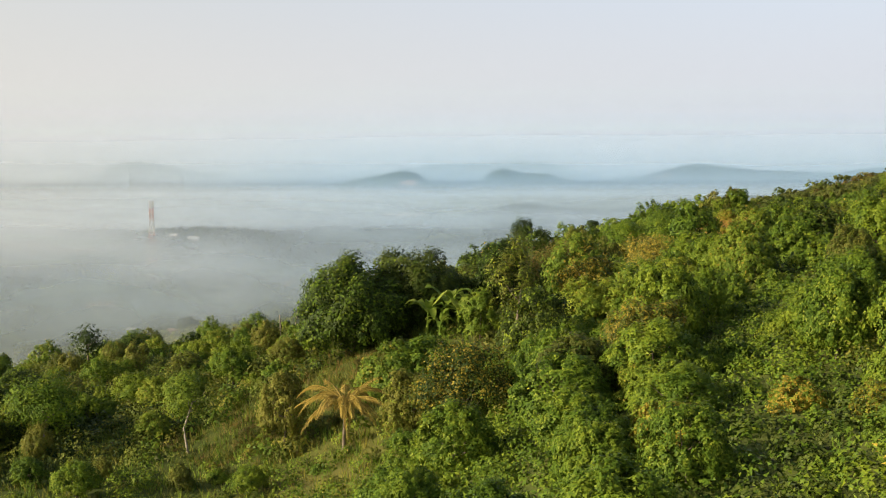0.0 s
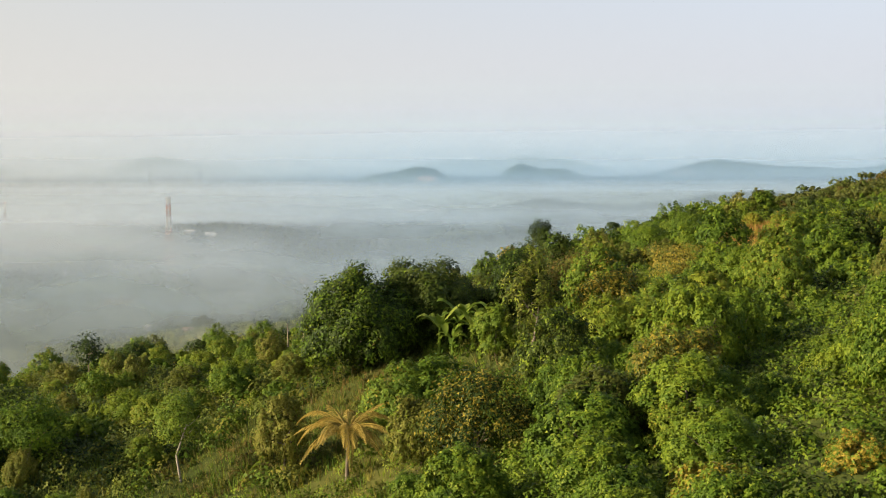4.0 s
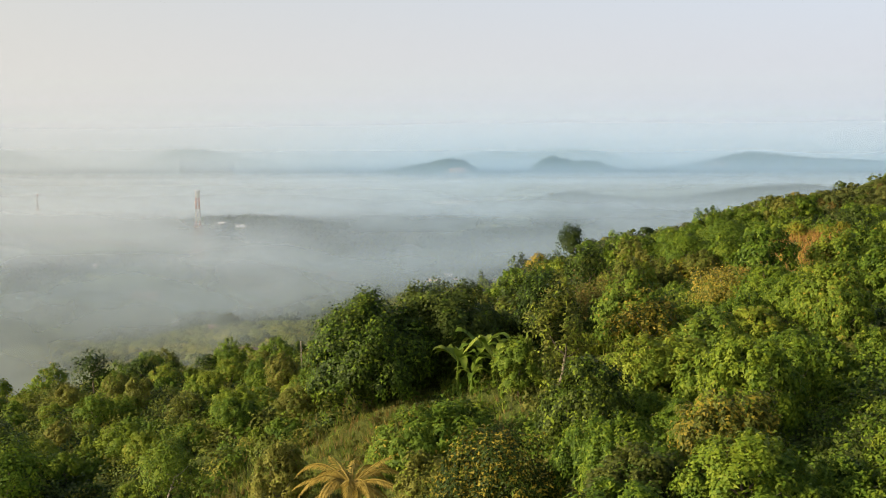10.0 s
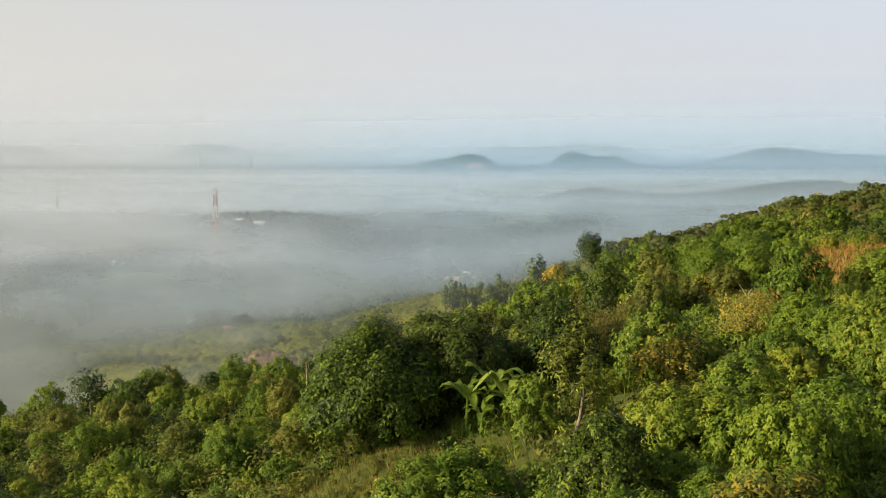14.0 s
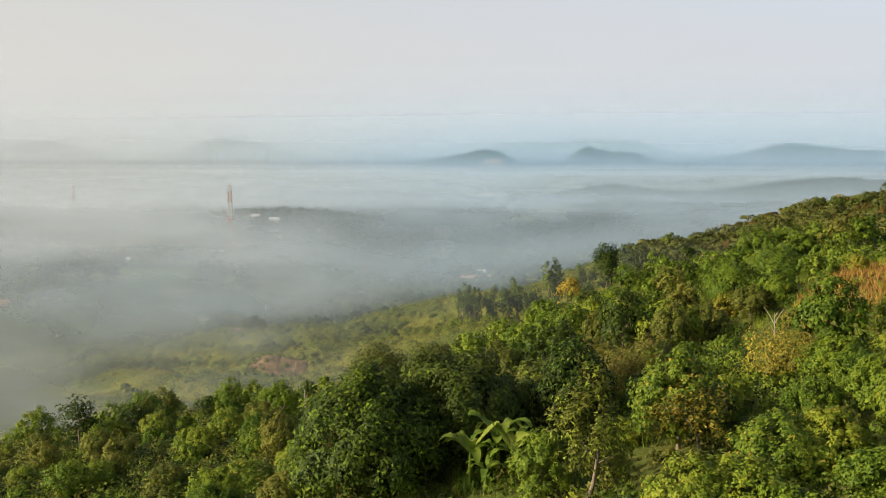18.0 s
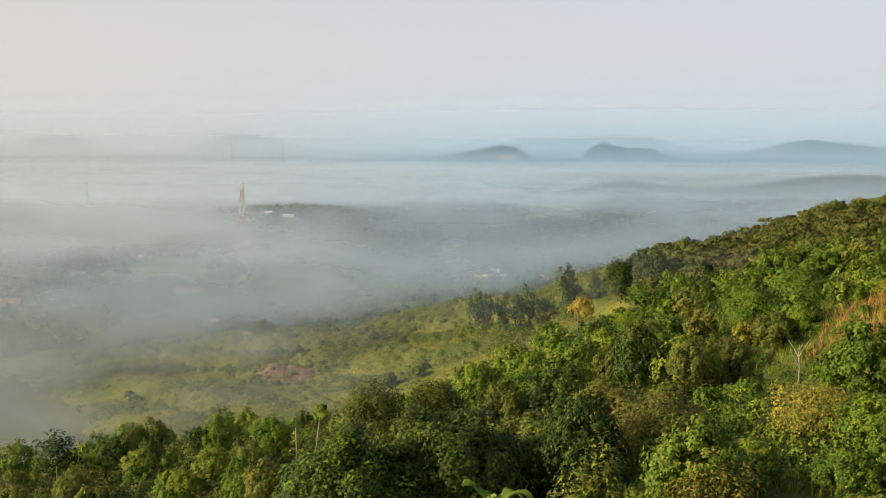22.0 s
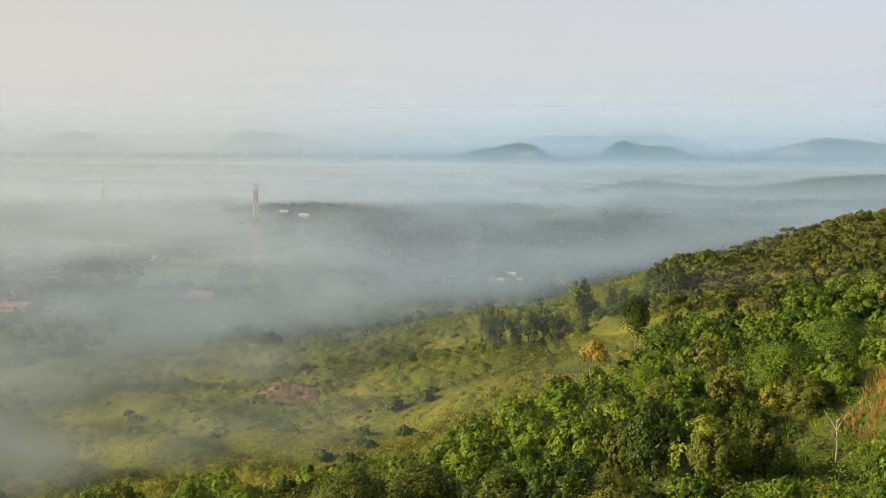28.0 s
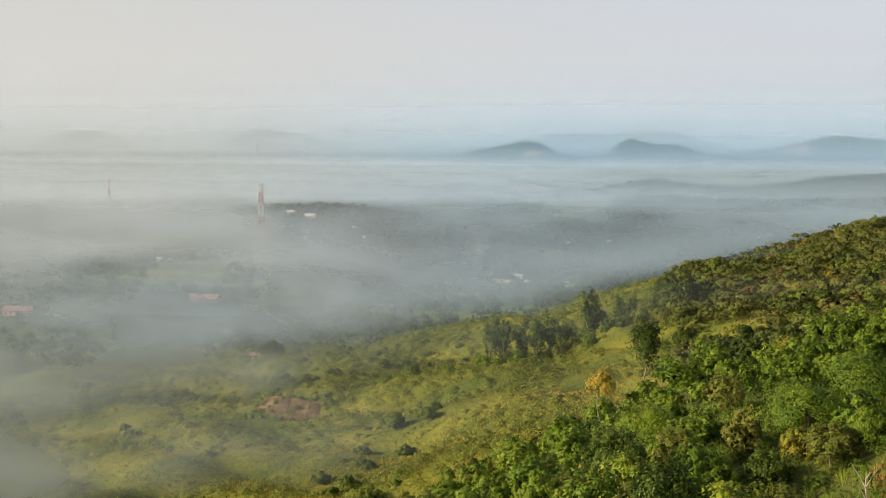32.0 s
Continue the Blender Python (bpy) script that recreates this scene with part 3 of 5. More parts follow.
for k in range(14):
    x, y, _ = CLEAR[3 + k % 6]
    x, y = x + r1.uniform(-5, 5), y + r1.uniform(-6, 6)
    stand(("shrub", "gold", "shrub", "lime")[k % 4], k, x, y, r1.uniform(0.3, 0.65), r1.uniform(0, 6.28), sink=0.2)

# far ridge: flat-topped and rounded trees over dry grass
r2 = np.random.default_rng(33)
wide = 0
for x, y in spots(r2, 0, 235, 318, 570, 7.4):
    if not in_view(x, y, 0.40) or x < 30 + 0.10 * (y - 330) or r2.random() < 0.08:
        continue
    s = wave(x, y, 40, 3) + r2.normal(0, 0.25)
    key = "umbrella" if s < -0.12 else "ridge" if s < 0.05 else "ridge_olive" if s < 0.42 else "rust" if s < 0.7 else "gold"
    size, tall = r2.uniform(0.6, 1.0) * (1.7 if key in ("rust", "gold") else 1.0), r2.uniform(0.8, 1.1)
    if key == "umbrella" and wide < 50:
        wide += 1
        stand(key, int(r2.integers(9)), x, y, size, r2.uniform(0, 6.28), tall=tall, sink=2.0)
    else:
        mass(key, r2, x, y, size, tall, 1.0, 36, 20, 0.62, "ridge_trees")
for x, y in spots(r2, -190, 40, 240, 560, 11):
    if in_view(x, y, 0.42) and y > crest(x) + 60 and x < 26 + 0.10 * (y - 330) and wave(x, y, 38, 9) + (0.0 if y > 400 else -0.22) + r2.normal(0, 0.12) > 0.08 and not inside(x, y, [(-77, 368, 17)]):
        mass("thicket" if r2.random() < 0.7 else "ridge", r2, x, y, r2.uniform(0.3, 0.7), r2.uniform(0.7, 1.1), 1.0, 40, 30, 0.5, "ridge_trees")
for (name, mat), pieces in BULK.items():
    v, q = joined(pieces)
    put(name, mesh_of(name, v, q), LEAF[mat], label="dense trees covering the hillside" if name[0] == "h" else "trees covering the far ridge", category="trees", kind="stuff")


def scatter(name, r, leaf, pts, radius, per, length, width, label, category, tall=1.0, kind="stuff"):
    """Joined low plants: one dome of leaves at each point."""
    n = len(pts)
    rad = radius * r.uniform(0.6, 1.3, (n, 1, 1))
    d = unit(r.normal(0, 1, (n, per, 3)) + np.array([0, 0, 0.3]))
    d[..., 2] = np.abs(d[..., 2])
    lump = 1 + 0.25 * np.sin(d[..., :1] * 5 + r.uniform(0, 6, (n, 1, 1))) * np.cos(d[..., 1:2] * 6)
    p = d * rad * lump * r.uniform(0.7, 1.05, (n, per, 1)) * np.array([1, 1, tall])
    base = np.concatenate([pts, ground(pts[:, 0], pts[:, 1])[:, None]], 1)
    p = (p + base[:, None, :]).reshape(-1, 3)
    v, q = leaves(p, d.reshape(-1, 3), length, width * 1.25, r=r, three=True)
    return put(name, mesh_of(name, v, q), LEAF[leaf], label=label, category=category, kind=kind)


def blades(name, r, leaf, pts, per, height, width, label, spread=0.5):
    """Joined upright grass: each tuft is a spray of narrow blades."""
    n = len(pts)
    base = np.concatenate([pts, ground(pts[:, 0], pts[:, 1])[:, None]], 1)
    a = r.uniform(0, 2 * np.pi, (n, per, 1))
    out = np.concatenate([np.cos(a), np.sin(a), 0 * a], -1)
    h = height * r.uniform(0.5, 1.2, (n, per, 1)) * r.uniform(0.6, 1.2, (n, 1, 1))
    p = base[:, None] + out * spread * r.uniform(0, 0.6, (n, per, 1)) + np.array([0, 0, -0.1])
    side = np.concatenate([-np.sin(a), np.cos(a), 0 * a], -1) * width * 0.5
    tip = p + out * h * r.uniform(0.2, 0.7, (n, per, 1)) + np.array([0, 0, 1]) * h
    v = np.stack([p - side, p + side, tip], 2).reshape(-1, 3)
    v = np.concatenate([v, np.repeat(unit(out * 0.5 + np.array([-0.55, -0.3, 0.6])).reshape(-1, 3), 3, 0)], 1)
    return put(name, mesh_of(name, v, np.arange(n * per * 3).reshape(-1, 3)), LEAF[leaf], label=label, category="grass", kind="stuff")


r3 = np.random.default_rng(44)
low = np.array([p for p in spots(r3, -80, 135, 32, 330, 2.7) if in_view(*p) and p[1] < crest(p[0]) + 26 and not inside(*p, CLEAR)])
gully = np.array([p for p in spots(r3, 14, 40, 106, 160, 2.0) if abs(p[0] - 2.9 - 0.2357 * (p[1] - 42)) < 6])
scatter("undergrowth", r3, "green", gully[::2], 1.5, 110, 0.28, 0.19, "low bushes in the gully below the dead tree", "undergrowth", 0.9)
scatter("undergrowth", r3, "lime", gully[1::2], 1.4, 110, 0.28, 0.19, "low bushes in the gully below the dead tree", "undergrowth", 0.9)
scatter("undergrowth", r3, "green", np.array([p for p in spots(r3, -2, 44, 30, 92, 1.7) if in_view(*p)]), 1.0, 130, 0.20, 0.13, "tangled low bushes covering the hillside", "undergrowth", 0.9)
pick = np.array([wave(x, y, 13, 5) + r3.normal(0, 0.2) for x, y in low])
for leaf, lo, hi in (("dark", -9, -0.15), ("green", -0.15, 0.2), ("lime", 0.2, 0.38), ("olive", 0.38, 0.52), ("dry", 0.52, 9)):
    near = low[:, 1] < 84
    here = (pick >= lo) & (pick < hi)
    scatter("undergrowth", r3, "lime" if leaf == "dry" else leaf, low[here & near], 1.2, 190, 0.20, 0.13, "tangled low bushes covering the hillside", "undergrowth", 1.0)
    scatter("undergrowth", r3, "olive" if leaf == "dry" else leaf, low[here & ~near], 1.4, 80, 0.32, 0.22, "tangled low bushes covering the hillside", "undergrowth", 0.9)
flank = np.array([p for p in spots(r3, -78, -8, 84, 190, 2.6) if in_view(*p) and p[1] < crest(p[0]) + 12 and not inside(*p, CLEAR) and not inside(*p, KEPT)])
scatter("undergrowth", r3, "thicket", flank[::2], 1.6, 150, 0.24, 0.17, "low tangled bushes on the spur's flank", "undergrowth", 0.9)
scatter("undergrowth", r3, "meadow", flank[1::2], 1.4, 130, 0.24, 0.15, "yellow-green brush on the spur's flank", "undergrowth", 0.9)
slope = np.array([p for p in spots(r3, -200, 80, 205, 640, 4.6) if in_view(p[0], p[1], 0.42) and p[1] > crest(p[0]) + 24 and not inside(*p, [(-77, 372, 13)]) and (p[0] < 30 + 0.10 * (p[1] - 330) or p[1] > 545)])
pick = np.array([wave(x, y, 34, 6) + (0.36 if y > 390 else 0.20 if y > 340 else 0.04) + 0.25 * wave(x, y, 9, 2) + r3.normal(0, 0.08) for x, y in slope])
scatter("bushes", r3, "thicket", slope[pick > 0.16], 2.6, 130, 0.36, 0.27, "low green bushes on the grassy slope", "bushes", 0.8)
scatter("bushes", r3, "meadow", slope[(pick > -0.02) & (pick <= 0.16)], 2.0, 90, 0.40, 0.28, "low yellow-green bushes on the grassy slope", "bushes", 0.6)
brush = np.array([p for p in spots(r3, 10, 235, 318, 580, 4.4) if in_view(p[0], p[1], 0.40) and p[0] > 26 + 0.10 * (p[1] - 330)])
scatter("bushes", r3, "ridgewood", brush[::2], 2.6, 60, 0.55, 0.4, "low olive bushes on the far ridge", "bushes", 0.8)
scatter("bushes", r3, "rust", brush[1::4], 2.2, 60, 0.55, 0.36, "low dry bushes on the far ridge", "bushes", 0.8)
scatter("bushes", r3, "thicket", brush[3::4], 2.6, 60, 0.55, 0.4, "low green bushes on the far ridge", "bushes", 0.8)
tuft = np.array([p for p in spots(r3, -190, 40, 205, 520, 1.35) if in_view(p[0], p[1], 0.42) and p[1] > crest(p[0]) + 14 and not inside(*p, [(-77, 372, 10)]) and p[0] < 34 + 0.10 * (p[1] - 330)])
golden = np.array([y < crest(x) + 135 + 35 * wave(x, y, 30, 4) for x, y in tuft])
blades("grass", r3, "meadow", tuft[~golden], 10, 0.5, 0.22, "tall yellow-green grass on the slope", 1.1)
blades("grass", r3, "gilt", tuft[golden], 10, 0.6, 0.22, "sunlit golden grass below the crest", 1.1)
reed = np.array([p for p in spots(r3, -4, 72, 44, 204, 1.25) if in_view(*p) and not inside(*p, CLEAR) and p[1] > 100 and p[0] > (-4 if p[1] < 120 else 4) and wave(p[0], p[1], 9, 12) > -0.12])
blades("tall_grass", r3, "thicket", reed[::2], 20, 1.3, 0.06, "tall feathery green grass between the trees", 0.9)
blades("tall_grass", r3, "green", reed[1::2], 22, 1.4, 0.06, "tall feathery green grass between the trees", 0.9)
opened = np.array([p for p in spots(r3, -30, 66, 72, 222, 0.8) if inside(*p, CLEAR, 1.0)])
sunny = opened[::3]
blades("grass", r3, "dry", sunny[sunny[:, 1] > 150], 16, 1.1, 0.09, "dry orange grass on the red soil", 0.5)
blades("grass", r3, "meadow", sunny[sunny[:, 1] <= 150], 14, 0.8, 0.05, "yellow grass on the clearings", 0.5)
far_open = opened[:, 1] > 150
blades("grass", r3, "gold", opened[2::3][far_open[2::3]], 14, 1.0, 0.08, "dry grass on the clearings", 0.5)
blades("grass", r3, "dry", opened[1::3][far_open[1::3]], 16, 1.1, 0.09, "dry brown grass on the clearings", 0.5)
blades("grass", r3, "meadow", opened[2::3][~far_open[2::3]], 14, 0.7, 0.05, "green-yellow grass round the palm", 0.6)
blades("grass", r3, "rust", opened[1::3][~far_open[1::3]], 16, 0.7, 0.05, "rust-brown grass round the palm", 0.6)
scatter("undergrowth", r3, "rust", opened[::9][~far_open[::9]], 0.55, 70, 0.16, 0.10, "brown withered herbs round the palm", "undergrowth", 0.8)
scatter("undergrowth", r3, "thicket", opened[4::11][~far_open[4::11]], 0.6, 80, 0.16, 0.10, "low green herbs round the palm", "undergrowth", 0.8)
lawn = np.array([p for p in spots(r3, -42, 1, 44, 96, 0.85) if in_view(*p)])
blades("grass", r3, "green", lawn[::2], 10, 0.9, 0.08, "rank green grass below the palm", 0.6)
blades("grass", r3, "meadow", lawn[1::2], 10, 0.8, 0.06, "yellowing grass below the palm", 0.6)
shade = np.array([p for p in spots(r3, -18, 9, 83, 109, 0.8) if in_view(*p)])
blades("grass", r3, "meadow", shade[::2], 12, 0.8, 0.06, "yellow grass under the mango trees", 0.5)
blades("grass", r3, "rust", shade[1::4], 12, 0.7, 0.06, "dry grass under the mango trees", 0.5)
blades("grass", r3, "green", shade[3::4], 12, 0.9, 0.08, "green grass under the mango trees", 0.5)
valley = np.array([p for p in spots(r3, -1450, 900, 540, 2700, 17) if in_view(p[0], p[1], 0.44) and (p[0] < -60 or p[1] > 700)])
pick = np.array([wave(x, y * 0.6, 150, 8) + r3.normal(0, 0.12) for x, y in valley])
here = valley[:, 1] < 950
scatter("far_woods", r3, "far", valley[(pick > -0.30) & here], 5.0, 60, 1.9, 1.4, "dark woods in the misty valley", "woods", 1.1)
scatter("far_woods", r3, "far", valley[(pick > -0.34) & ~here], 8.5, 26, 5.5, 4.2, "dark woods in the misty valley", "woods", 1.0)

# ---- single trees and plants ----


def lone(name, seed, leaf, x, y, top, rx, rz, clear, clumps, per, length, width, radius, label, bark=BARK, category="tree", **k):
    base = float(ground(x, y))
    clear = max(top - base - rz * 1.45, 0.2)
    root = plant(name, np.random.default_rng(seed), leaf, rx, rz, clear, clumps, per, length, width, radius, bark, label=label, category=category, **k)
    root.matrix_basis = Matrix.Translation((x, y, base - 0.2))
    return root


lone("mango_tree", 1, "dark", -8.4, 104, 140.5, 5.0, 5.6, 1.2, 460, 46, 0.31, 0.19, 0.26, "large dark green mango tree with a pale trunk", PALE_BARK, spread=0.16, hollow=0.8, lobes=22, fill=900, accent=("green", 0.30))
lone("mango_tree", 2, "dark", -2.6, 109, 140.3, 4.8, 5.6, 1.0, 460, 46, 0.31, 0.19, 0.26, "large dark green mango tree beside its twin", spread=0.16, hollow=0.8, lobes=20, fill=900, accent=("green", 0.05))
lone("climber_covered_tree", 3, "olive", 5.8, 94, 143.0, 2.4, 4.6, 2.5, 90, 42, 0.28, 0.15, 0.16, "tall thin tree hung with climbing plants", hollow=0.5, spread=0.2, lobes=12, accent=("lime", 0.2))
lone("vine_covered_shrub", 23, "lime", 3.2, 97.5, 138.7, 1.9, 3.0, 0.3, 150, 44, 0.20, 0.14, 0.10, "shrub buried under bright green creepers", category="shrub", hollow=0.85, spread=0.12, lobes=16, fill=120)
lone("golden_tree", 4, "gold", 12.6, 97, 141.6, 2.8, 2.6, 4.0, 60, 42, 0.28, 0.15, 0.12, "tree with yellowing leaves on pale bare stems", PALE_BARK, spread=0.2, accent=("dark", 0.3))
lone("broadleaf_tree", 5, "dark", 1.6, 73, 137.2, 3.4, 4.2, 1.0, 190, 60, 0.20, 0.12, 0.15, "broad-leaved dark tree with golden drooping leaves", spread=0.17, hollow=0.75, lobes=13, fill=250, accent=("gold", 0.26))
lone("young_tree", 6, "lime", -19.8, 86, 133.4, 2.1, 2.2, 1.6, 80, 42, 0.22, 0.12, 0.10, "young round-topped tree with a pale trunk", PALE_BARK)
lone("bush", 7, "dark", -47, 148, 127.6, 2.3, 2.3, 0.6, 36, 26, 0.42, 0.24, 0.10, "round dark green bush on the spur's edge", category="shrub")
lone("brown_tree", 8, "olive", 11.6, 116, 140.4, 3.5, 3.4, 1.5, 190, 50, 0.22, 0.14, 0.14, "brownish small-leaved tree on the slope", accent=("rust", 0.25), fill=160, lobes=16)
lone("brown_tree", 21, "olive", -12.4, 139, 135.4, 3.0, 3.0, 1.2, 150, 50, 0.24, 0.16, 0.14, "brownish small-leaved tree behind the mango trees", accent=("dark", 0.4), fill=150)
lone("brown_tree", 22, "olive", -7.2, 143, 135.0, 2.8, 2.8, 1.2, 140, 50, 0.24, 0.16, 0.14, "brownish small-leaved tree behind the mango trees", accent=("dark", 0.4), fill=150)
lone("flowering_shrub", 9, "gold", 9.1, 208.5, 133.6, 2.1, 2.0, 0.8, 44, 36, 0.34, 0.22, 0.10, "golden flowering shrub at the crest", category="shrub")
lone("golden_bush", 10, "olive", 22.5, 116, 140.3, 3.6, 2.4, 0.4, 110, 60, 0.18, 0.13, 0.10, "wide golden-green bush on the slope", category="shrub", accent=("gold", 0.38))
lone("round_tree", 11, "green", 29.6, 179, 138.0, 4.2, 3.2, 1.0, 150, 56, 0.24, 0.17, 0.18, "round dense green tree on the slope")
lone("round_tree", 12, "lime", 37, 187, 140.5, 4.0, 3.2, 1.0, 150, 56, 0.24, 0.17, 0.18, "round dense yellow-green tree on the slope")
lone("round_tree", 13, "green", 13.5, 182, 135.5, 3.4, 2.8, 1.0, 150, 56, 0.24, 0.17, 0.18, "round dense green tree below the crest")
lone("tufted_tree", 14, "dark", 16, 226, 136.8, 2.4, 3.8, 3.0, 90, 30, 0.42, 0.26, 0.14, "small tufted tree standing above the crest")
lone("tufted_tree", 15, "dark", 30, 227, 137.0, 1.5, 1.6, 3.0, 20, 20, 0.55, 0.26, 0.12, "small tufted tree standing above the crest")
lone("vine_hung_tree", 20, "olive", 12.0, 66, 137.8, 2.6, 3.0, 0.6, 110, 46, 0.24, 0.13, 0.12, "brown-gold tree hung with drying creepers", PALE_BARK, hollow=0.55, spread=0.17, lobes=11, accent=("gold", 0.35))
lone("bush", 17, "green", -32, 89, 132.6, 2.8, 2.6, 0.6, 110, 44, 0.24, 0.14, 0.12, "dark green bush at the spur's foot", category="shrub")
lone("valley_tree", 16, "far", -110, 484, float(ground(-110, 484)) + 7.8, 5.4, 4.8, 2.0, 50, 30, 1.1, 0.6, 0.3, "round dark tree in the mist beside a hut")
lone("spreading_tree", 18, "ridgewood", 40.5, 442, 117.5, 7.8, 9.4, 4.0, 170, 30, 0.7, 0.46, 0.4, "broad flat-topped tree at the ridge's end", flat=0.25, spread=0.11, lobes=18, hollow=0.8, accent=("dark", 0.5))
lone("blossoming_tree", 19, "cream", 55.4, 196.5, 140.4, 2.4, 2.0, 1.0, 60, 36, 0.34, 0.22, 0.14, "cream-flowered tree above the dry clearing", accent=("lime", 0.45))
rg = np.random.default_rng(77)
for i in range(30):
    x = rg.uniform(-26, 36)
    stand(("dark", "round", "olive", "shrub", "lime")[i % 5], i, x, 412 + 0.4 * x + rg.uniform(-10, 12), rg.uniform(0.4, 0.95), rg.uniform(0, 6.28), tall=rg.uniform(0.8, 1.2), sink=0.6)
for i, (x, y, top) in enumerate(((-20, 414, 102), (-17, 416, 105), (-14.5, 413, 100.5), (-10, 418, 104), (-5, 418, 101.5), (-2, 421, 105), (2.5, 420, 101.5), (6, 424, 103), (10.4, 429, 112), (11.8, 431, 109), (16, 434, 106), (21, 438, 108), (27, 440, 109))):
    g = float(ground(x, y))
    high = (top - g + 0.3) / 9.4
    stand("column", i, x + rg.normal(0, 0.6), y, high * (0.8 + 0.3 * rg.random()), i * 1.3, tall=1.0, sink=0.3)
for i, (x, y, h) in enumerate(((53, 446, 0.9), (34, 440, 0.7), (61, 440, 0.85), (47, 432, 0.6), (56, 436, 0.8))):
    stand("umbrella", i, x, y, h, i * 2.1, sink=0.8)

FROND = leaf_material("palm_frond", (0.15, 0.12, 0.025), (0.34, 0.24, 0.045), (0.50, 0.36, 0.08), trans=0.3, puffed=False)
BANANA = leaf_material("banana_leaf", (0.08, 0.14, 0.018), (0.18, 0.25, 0.030), (0.32, 0.36, 0.06), trans=0.4, puffed=False)


def frond(r, length, rise, droop, blade, gap=0.09, hang=0.5):
    """One feathered leaf along +x: a stem with narrow leaflets on both sides."""
    t = np.linspace(0, 1, 14)
    path = np.stack([length * t * (1 - 0.12 * t * droop), 0 * t, length * (rise * t - droop * t ** 2.2)], -1)
    pieces = [tube(path, 0.055 * (1.05 - t), 4)]
    for s in np.arange(0.16, 1.0, gap / length):
        c = np.array([np.interp(s, t, path[:, i]) for i in range(3)])
        tan = unit(np.array([np.interp(min(s + 0.05, 1), t, path[:, i]) for i in range(3)]) - c + np.array([1e-4, 0, 0]))
        for side in (-1, 1):
            b = blade * np.sin(np.pi * (0.12 + 0.8 * s)) * r.uniform(0.8, 1.1)
            out = unit(np.array([0, side, -hang * r.uniform(0.6, 1.3)]) + tan * 0.75)
            w = np.cross(out, tan)
            w = unit(np.cross(w, out)) * 0.03
            tip = c + out * b + np.array([0, 0, -0.12 * b])
            pieces.append((np.array([c - w, c + out * b * 0.5 - w * 1.2, tip, c + out * b * 0.5 + w * 1.2]), np.array([[0, 1, 2, 3]])))
    return joined(pieces)


def coconut_palm(x, y, base, height, reach):
    root = tagged(new("coconut_palm"), "young coconut palm with yellowing feathered fronds", "palm tree")
    root.matrix_basis = Matrix.Translation((x, y, base))
    r = np.random.default_rng(5)
    hs = np.linspace(-0.4, height, 12)
    v, q = tube([(0.12 * np.sin(h * 0.4), 0.06 * h, h) for h in hs], [0.14 - 0.008 * h + 0.012 * (i % 2) for i, h in enumerate(hs)], 8)
    put("trunk", mesh_of("trunk", v, q, True), BARK, root)
    for i in range(25):
        up = r.uniform(0.25, 0.95) if i > 1 else r.uniform(0.9, 1.2)
        ln = reach * r.uniform(0.8, 1.1) * (0.6 if i <= 1 else 1)
        v, q = frond(r, ln, up, up * 0.55 + r.uniform(0.3, 0.6) if i > 1 else 0.4, 0.62)
        ob = put("frond", mesh_of("frond", v, q), FROND, root)
        ob.matrix_basis = Matrix.Translation((0.1, 0.06 * height, height)) @ Matrix.Rotation(i * 2.4 + r.uniform(-0.2, 0.2), 4, "Z")
    return root


coconut_palm(-7.4, 82, float(ground(-7.4, 82)) - 0.1, 3.6, 4.2)


def banana_plant(x, y, base, height, count, seed):
    root = tagged(new("banana_plant"), "banana plant with broad torn green leaves", "banana plant")
    root.matrix_basis = Matrix.Translation((x, y, base))
    r = np.random.default_rng(seed)
    v, q = tube([(0, 0, -0.3), (0, 0, height * 0.3), (0.05, 0, height * 0.6)], [0.17, 0.14, 0.10], 8)
    put("stem", mesh_of("stem", v, q, True), BANANA, root)
    for i in range(count):
        ln, wd = height * r.uniform(0.46, 0.64), 0.78 * height / 4.5
        t = np.linspace(0, 1, 10)
        rise, droop = r.uniform(0.6, 1.5), r.uniform(0.5, 1.2)
        c = np.stack([ln * t * (1 - 0.2 * t), 0 * t, ln * (rise * t - droop * t * t)], -1)
        half = wd * 0.5 * np.clip(np.sin(np.pi * np.clip(t * 0.96 + 0.02, 0, 1)) ** 0.5, 0.08, 1) * np.where(t < 0.15, 0.25, 1)
        ripple = 0.06 * r.normal(0, 1, 10)
        lft = c + np.stack([0 * t, half, 0.35 * half + ripple], -1)
        rgt = c + np.stack([0 * t, -half, 0.35 * half - ripple], -1)
        v = np.concatenate([lft, c, rgt])
        q = [(k, k + 1, k + 11, k + 10) for k in range(9)] + [(k + 10, k + 11, k + 21, k + 20) for k in range(9)]
        ob = put("leaf", mesh_of("leaf", v, np.array(q), True), BANANA, root)
        ob.matrix_basis = Matrix.Translation((0.04, 0, height * 0.58)) @ Matrix.Rotation(i * 2.3 + r.uniform(-0.3, 0.3), 4, "Z")
    return root


for x, y, h, k, seed in ((-1.4, 101.5, 4.4, 10, 1), (0.4, 103, 4.9, 10, 2), (1.4, 101, 3.8, 8, 3), (-0.3, 100, 3.0, 7, 4)):
    banana_plant(x, y, float(ground(x, y)) - 0.1, h, k, seed)


DEAD_WOOD = rough_material("dead_wood", ((0.3, (0.26, 0.21, 0.14)), (0.7, (0.40, 0.33, 0.23))), 1.2, 9.0, bump=0.03)


